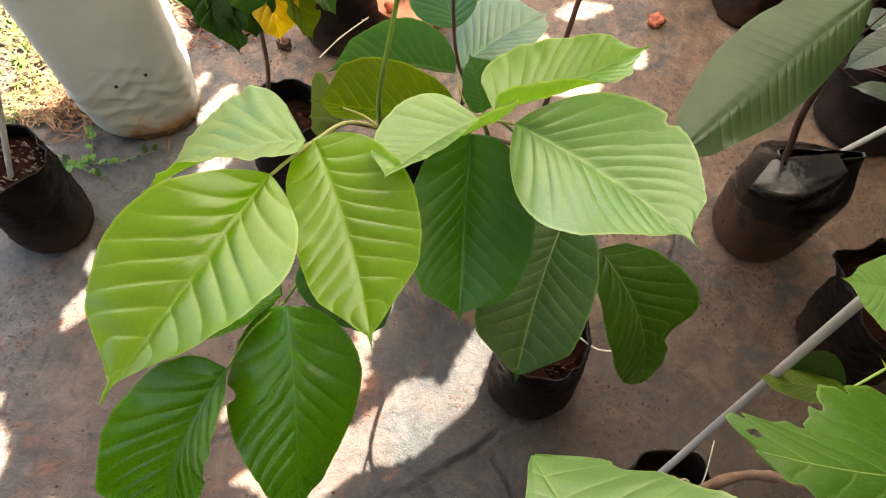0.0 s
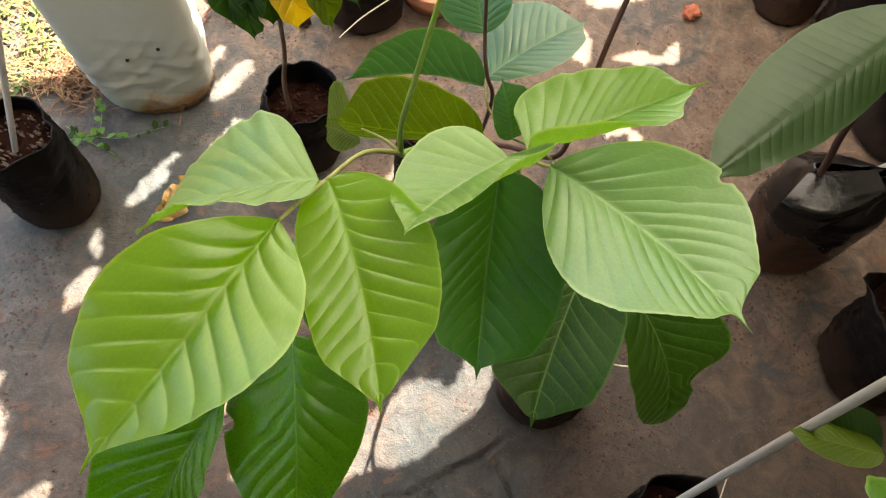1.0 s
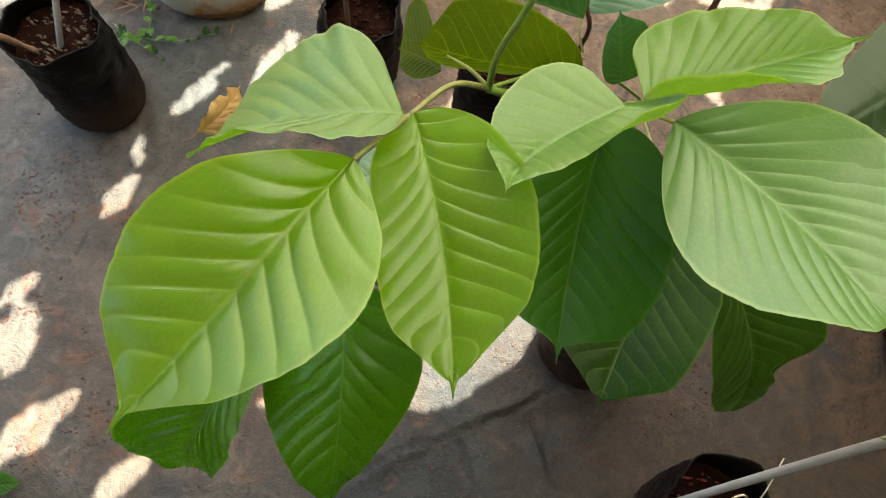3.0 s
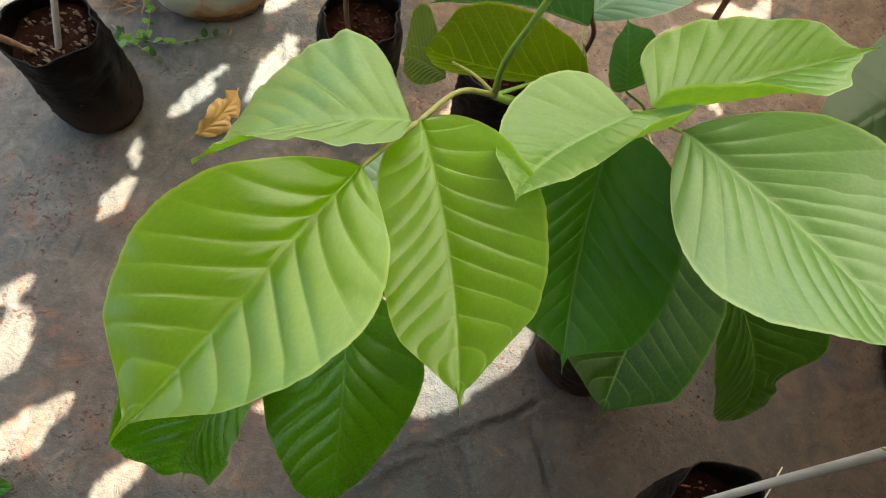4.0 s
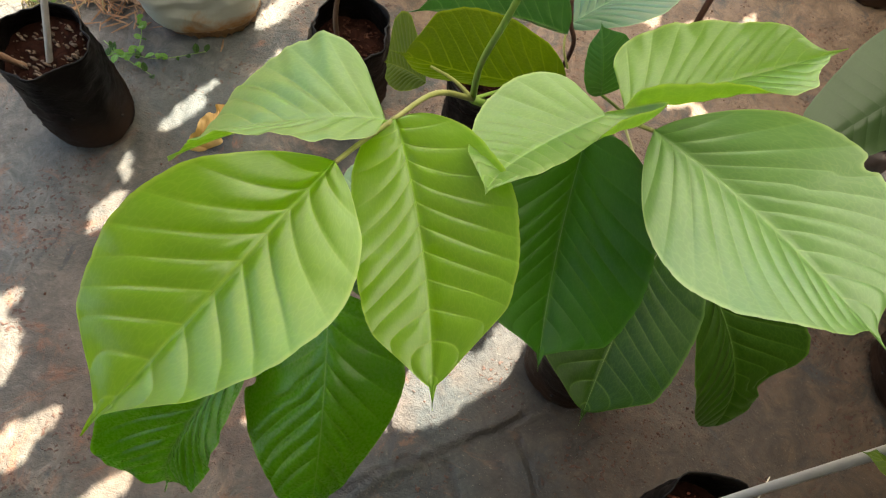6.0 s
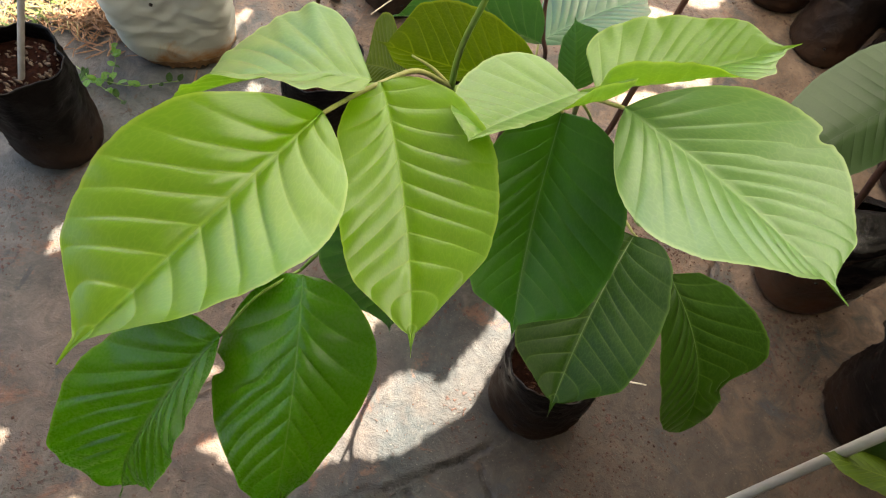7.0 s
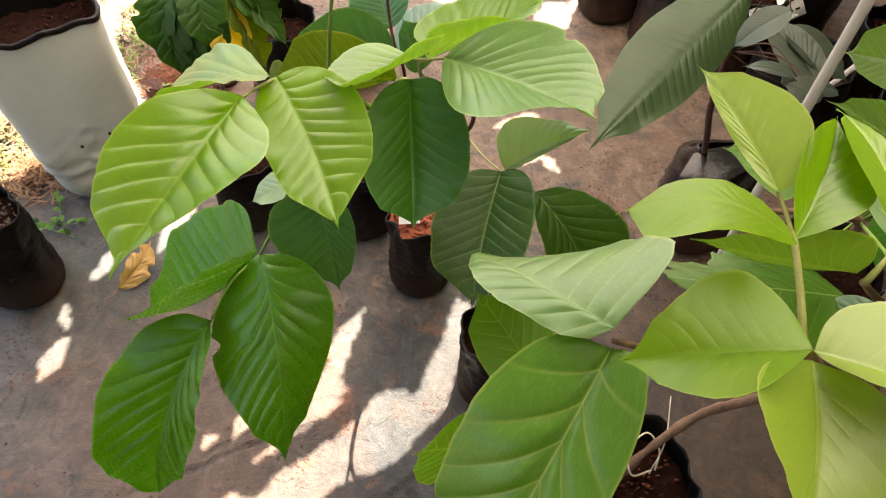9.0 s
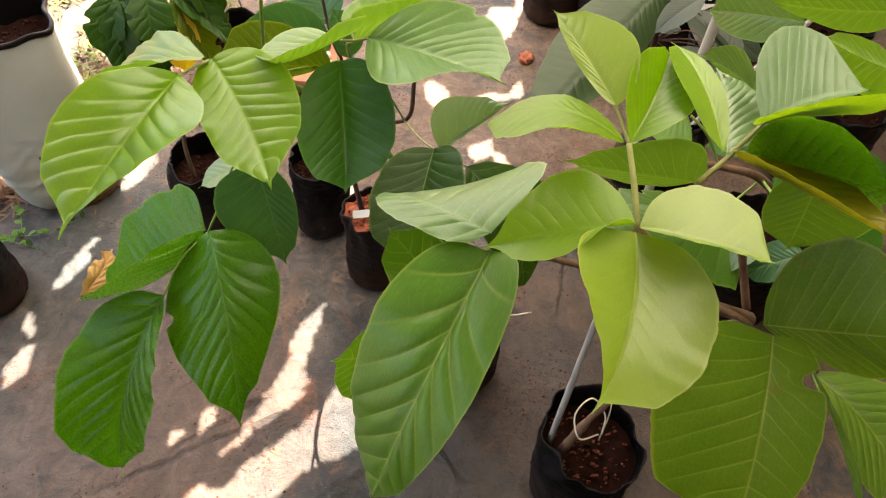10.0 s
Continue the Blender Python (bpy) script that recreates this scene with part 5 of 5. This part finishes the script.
def lump(name, at, size, material, label, category, seed):
    bm = bmesh.new()
    bmesh.ops.create_cube(bm, size=1.0)
    bmesh.ops.subdivide_edges(bm, edges=bm.edges[:], cuts=3, use_grid_fill=True)
    for v in bm.verts:
        d = v.co.normalized()
        v.co = v.co * 0.25 + d * 0.40 + d * (0.22 * noise.noise(d * 2.1 + Vector((seed, 0, 0))) + 0.10 * noise.noise(d * 6.0 + Vector((seed, 3, 0))))
        v.co = Vector((v.co.x * size[0], v.co.y * size[1], v.co.z * size[2]))
    me = bpy.data.meshes.new(name)
    bm.to_mesh(me)
    bm.free()
    me.materials.append(material)
    ob = new(name, me)
    ob.location = (at[0], at[1], size[2] * 0.4)
    ob.rotation_euler = (0, 0, seed)
    return tagged(ob, label, category)


lump("brick_piece", (0.405, 1.40), (0.038, 0.032, 0.022), mat_brick, "broken piece of orange brick on the ground", "brick", 0.4)
lump("pebble", (0.315, 1.16), (0.012, 0.012, 0.010), mat_tag, "small pale pebble on the clay", "pebble", 1.4)
for i, (x, y, sx, sy) in enumerate(((-0.60, 1.27, 0.05, 0.04), (-0.50, 1.24, 0.04, 0.035), (-0.44, 1.30, 0.06, 0.04), (-0.56, 1.36, 0.05, 0.04), (-0.40, 1.22, 0.03, 0.025), (-0.47, 1.34, 0.04, 0.03), (-0.36, 1.29, 0.035, 0.03))):
    lump("soil_clod", (x, y), (sx, sy, 0.022), mat_clod, "crumbly heap of reddish soil by the weeds", "soil", 2.0 + i)

weed = thing("trailing_weed", (-0.70, 0.86, 0.003), "sprawling green weed with small leaves on the mat", "weed")
rnd = random.Random(5)
for k, line in enumerate(([(-0.79, 0.83, 0.006), (-0.72, 0.86, 0.012), (-0.66, 0.87, 0.010), (-0.59, 0.91, 0.008)], [(-0.77, 0.88, 0.006), (-0.72, 0.855, 0.010), (-0.66, 0.835, 0.008)], [(-0.70, 0.86, 0.008), (-0.71, 0.91, 0.012), (-0.74, 0.95, 0.006)])):
    tube("runner", line, [0.0008, 0.0005], mat_green_stem, weed)
    for c in curve_points(line, 5):
        for _ in range(rnd.choice((0, 1, 1, 2))):
            a = rnd.uniform(0, 6.28)
            l = rnd.uniform(0.009, 0.021)
            leaf(weed, lime if rnd.random() < 0.6 else dull, c, (c.x + l * math.cos(a), c.y + l * math.sin(a), c.z + rnd.uniform(-0.002, 0.010)), rnd.uniform(-25, 25), 0, (0.34 * l, 0.32 * l), (0.6, 0.8), name="leaflet", veins=4)

# crumbs of soil and grit
rnd = random.Random(11)
verts, faces = [], []
for cx, cy, spread, count in ((0.36, 0.92, 0.07, 500), (0.30, 0.86, 0.05, 250), (0.33, 0.50, 0.06, 160), (0.40, 0.56, 0.05, 110), (0.27, 0.43, 0.04, 70), (0.46, 0.70, 0.06, 130), (0.16, 0.45, 0.10, 40), (-0.60, 0.62, 0.20, 60), (0.0, 0.9, 0.5, 120), (0.30, 1.15, 0.25, 240), (-0.25, 0.40, 0.3, 160), (-0.48, 1.28, 0.14, 700), (0.55, 0.75, 0.14, 150)):
    for _ in range(count):
        x, y = rnd.gauss(cx, spread * 0.6), rnd.gauss(cy, spread * 0.6)
        r = rnd.uniform(0.0006, 0.0021) * (1.6 if rnd.random() < 0.1 else 1)
        z = ground_height(x, y) - 0.002
        a = rnd.uniform(0, 6.28)
        k = len(verts)
        for j in range(4):
            verts.append((x + r * rnd.uniform(0.7, 1.3) * math.cos(a + j * 1.57), y + r * rnd.uniform(0.7, 1.3) * math.sin(a + j * 1.57), z))
        verts.append((x, y, z + r * rnd.uniform(0.6, 1.1)))
        faces += [(k, k + 1, k + 4), (k + 1, k + 2, k + 4), (k + 2, k + 3, k + 4), (k + 3, k, k + 4)]
crumbs = mesh_object("soil_crumbs", verts, faces, mat_clod, smooth=False)
tagged(crumbs, "scattered reddish brown crumbs of soil on the mat", "soil", kind="stuff")

# dry and green grass at the edge of the mat
rnd = random.Random(21)
for label, material, count, tall, wide, patch in (("tangled dry straw in the sun", mat_straw, 15000, 0.036, 0.0016, -0.12), ("dead brown stems and litter among the straw", mat_litter, 7000, 0.035, 0.0020, -0.12), ("green weeds among dry straw in the sun", mat_grass, 4800, 0.040, 0.0036, 0.03)):
    verts, faces = [], []
    for _ in range(count):
        x, y = rnd.uniform(-1.75, -0.30), rnd.uniform(0.88, 2.3)
        edge = -0.80 + 0.06 * wrinkle(x, y, 3, 0.12) if y < 1.16 else (-0.86 + 1.15 * (y - 1.16) + 0.08 * wrinkle(x, y, 6, 0.1))
        if y > 1.25 and x < -0.30 - 0.25 * (1.9 - y):
            edge = 1.0
        if x > edge or wrinkle(x, y, 9, 0.13) < patch:
            continue
        h, a, b = tall * rnd.uniform(0.3, 1.2), rnd.uniform(0, 6.28), rnd.uniform(0.4, 1.9)
        w = wide * rnd.uniform(0.6, 1.4)
        dx, dy = math.cos(a), math.sin(a)
        k = len(verts)
        for j in range(4):
            f = j / 3
            px, py, pz = x + dx * h * b * f * f, y + dy * h * b * f * f, h * f * (1 - 0.5 * f * min(b, 1.6))
            ww = w * (1 - 0.85 * f * f)
            verts += [(px - dy * ww, py + dx * ww, pz), (px + dy * ww, py - dx * ww, pz)]
            if j:
                faces.append((k + 2 * j - 2, k + 2 * j - 1, k + 2 * j + 1, k + 2 * j))
    ob = mesh_object("weeds", verts, faces, material)
    tagged(ob, label, "weeds", kind="stuff")

# red-brown roots and dead stems lying in the sun on both sides of the tall bag
rnd = random.Random(77)
for cx, cy, count, size, material, label in ((-0.552, 1.315, 900, 1.0, mat_root_chips, "heap of red-brown roots and bark chips in the sun"), (-0.800, 1.005, 420, 1.7, mat_litter, "dry brown stems and leaf scraps heaped beside the tall bag")):
    verts, faces = [], []
    for _ in range(count):
        spread = 1.0 if rnd.random() < 0.6 else 2.2
        x, y = rnd.gauss(cx, 0.030 * spread), rnd.gauss(cy, 0.024 * spread)
        a, l, w = rnd.uniform(0, 6.28), size * rnd.uniform(0.005, 0.014), rnd.uniform(0.0012, 0.0028)
        z = 0.003 + 0.022 * math.exp(-((x - cx) ** 2 + (y - cy) ** 2) / 0.0022) * rnd.uniform(0.4, 1.0)
        dx, dy, rise = math.cos(a), math.sin(a), rnd.uniform(-0.3, 0.5)
        k = len(verts)
        for f, wide in ((-1, 0.5), (0, 1.0), (1, 0.4)):
            px, py, pz = x + dx * l * f, y + dy * l * f, max(0.002, z + rise * l * f)
            verts += [(px - dy * w * wide, py + dx * w * wide, pz), (px, py, pz + w * wide), (px + dy * w * wide, py - dx * w * wide, pz)]
        for r in (0, 3):
            faces += [(k + r, k + r + 1, k + r + 4, k + r + 3), (k + r + 1, k + r + 2, k + r + 5, k + r + 4)]
    roots = mesh_object("root_litter", verts, faces, material, smooth=False)
    tagged(roots, label, "litter", kind="stuff")

# shallow clay tray behind the plants
tray = thing("clay_tray", (-0.14, 1.36, 0), "shallow terracotta tray with pale stones", "tray")
bm = bmesh.new()
bmesh.ops.create_cone(bm, segments=40, radius1=0.075, radius2=0.095, depth=0.06, cap_ends=True, matrix=Matrix.Translation((0, 0, 0.03)))
top = max(bm.faces, key=lambda f: f.calc_center_median().z)
r = bmesh.ops.inset_region(bm, faces=[top], thickness=0.010)
bmesh.ops.translate(bm, verts=top.verts[:], vec=(0, 0, -0.025))
part("dish", bm, mat_terra, tray)
rnd = random.Random(3)
for i in range(14):
    bm = bmesh.new()
    bmesh.ops.create_icosphere(bm, subdivisions=2, radius=rnd.uniform(0.010, 0.018), matrix=Matrix.LocRotScale(Vector((rnd.uniform(-0.055, 0.055), rnd.uniform(-0.055, 0.055), 0.045)), Euler((rnd.random(), rnd.random(), rnd.random())), Vector((1, 0.7, 0.6))))
    part("stone", bm, mat_tag if i % 3 else mat_brick, tray)

# ---- more leaves behind ----
BACK = ((0.605, 0.78, 0.46, 0.528, 0.885, 0.504, 25, 0.024), (0.548, 0.748, 0.50, 0.473, 0.774, 0.50, -15, 0.018), (0.575, 0.72, 0.49, 0.523, 0.743, 0.498, 30, 0.016),
        (0.50, 0.765, 0.60, 0.437, 0.754, 0.544, 10, 0.018), (0.56, 0.86, 0.50, 0.66, 0.80, 0.45, -10, 0.026), (0.54, 0.90, 0.48, 0.62, 0.98, 0.44, 15, 0.028),
        (0.58, 0.83, 0.42, 0.70, 0.86, 0.38, 0, 0.026), (0.53, 0.93, 0.42, 0.56, 1.04, 0.38, -20, 0.026))
for bx, by, bz, tx, ty, tz, roll, w in BACK:
    leaf(broad, slate, (bx, by, bz), (tx, ty, tz), roll, 0, (w * 1.25, w * 1.25), (0.6, 0.8), 0.06, 0.02, (0.1, 0.12), veins=14, pucker=0.010)
    tube("petiole", [(0.487, 0.858, 0.46), ((bx + 0.487) / 2, (by + 0.86) / 2, bz + 0.015), (bx, by, bz)], [0.0012, 0.0008], mat_dark_bark, broad)
for m, b, t, roll, w in ((bluish, (0.335, 0.21, 0.755), (0.293, 0.216, 0.716), 0, 0.018), (bluish, (0.36, 0.196, 0.76), (0.326, 0.203, 0.725), 20, 0.016)):
    leaf(lobed, m, b, t, roll, 0, (w, w), (0.5, 0.7), 0.06, 0.02, (0.1, 0.12))
tube("petiole", [(0.45, 0.40, 0.62), (0.40, 0.30, 0.70), (0.36, 0.21, 0.757)], [0.0018, 0.0012], mat_green_stem, lobed)
leaf(slender, bluish, (0.02, 0.487, 0.725), (0.004, 0.50, 0.775), 20, 0, (0.014, 0.02), (0.5, 0.6), 0.05, 0.0, (0.2, 0.2))
tube("petiole", [(0.075, 0.62, 0.515), (0.05, 0.54, 0.64), (0.02, 0.487, 0.725)], [0.0014, 0.001], mat_green_stem, slender)
# stands in for a leaf of a plant out of view, set on the ground
scrap = thing("fallen_leaf", (-0.59, 0.12, 0.003), "dark green leaf standing in for one of an unseen plant", "leaf")
leaf(scrap, deep, (-0.64, 0.10, 0.012), (-0.565, 0.125, 0.016), 5, 10, (0.02, 0.02), (0.6, 0.8), 0.12, 0.02, (0.1, 0.1), name="blade")

# leaves beneath the new growth, the gloom there put into their deep green
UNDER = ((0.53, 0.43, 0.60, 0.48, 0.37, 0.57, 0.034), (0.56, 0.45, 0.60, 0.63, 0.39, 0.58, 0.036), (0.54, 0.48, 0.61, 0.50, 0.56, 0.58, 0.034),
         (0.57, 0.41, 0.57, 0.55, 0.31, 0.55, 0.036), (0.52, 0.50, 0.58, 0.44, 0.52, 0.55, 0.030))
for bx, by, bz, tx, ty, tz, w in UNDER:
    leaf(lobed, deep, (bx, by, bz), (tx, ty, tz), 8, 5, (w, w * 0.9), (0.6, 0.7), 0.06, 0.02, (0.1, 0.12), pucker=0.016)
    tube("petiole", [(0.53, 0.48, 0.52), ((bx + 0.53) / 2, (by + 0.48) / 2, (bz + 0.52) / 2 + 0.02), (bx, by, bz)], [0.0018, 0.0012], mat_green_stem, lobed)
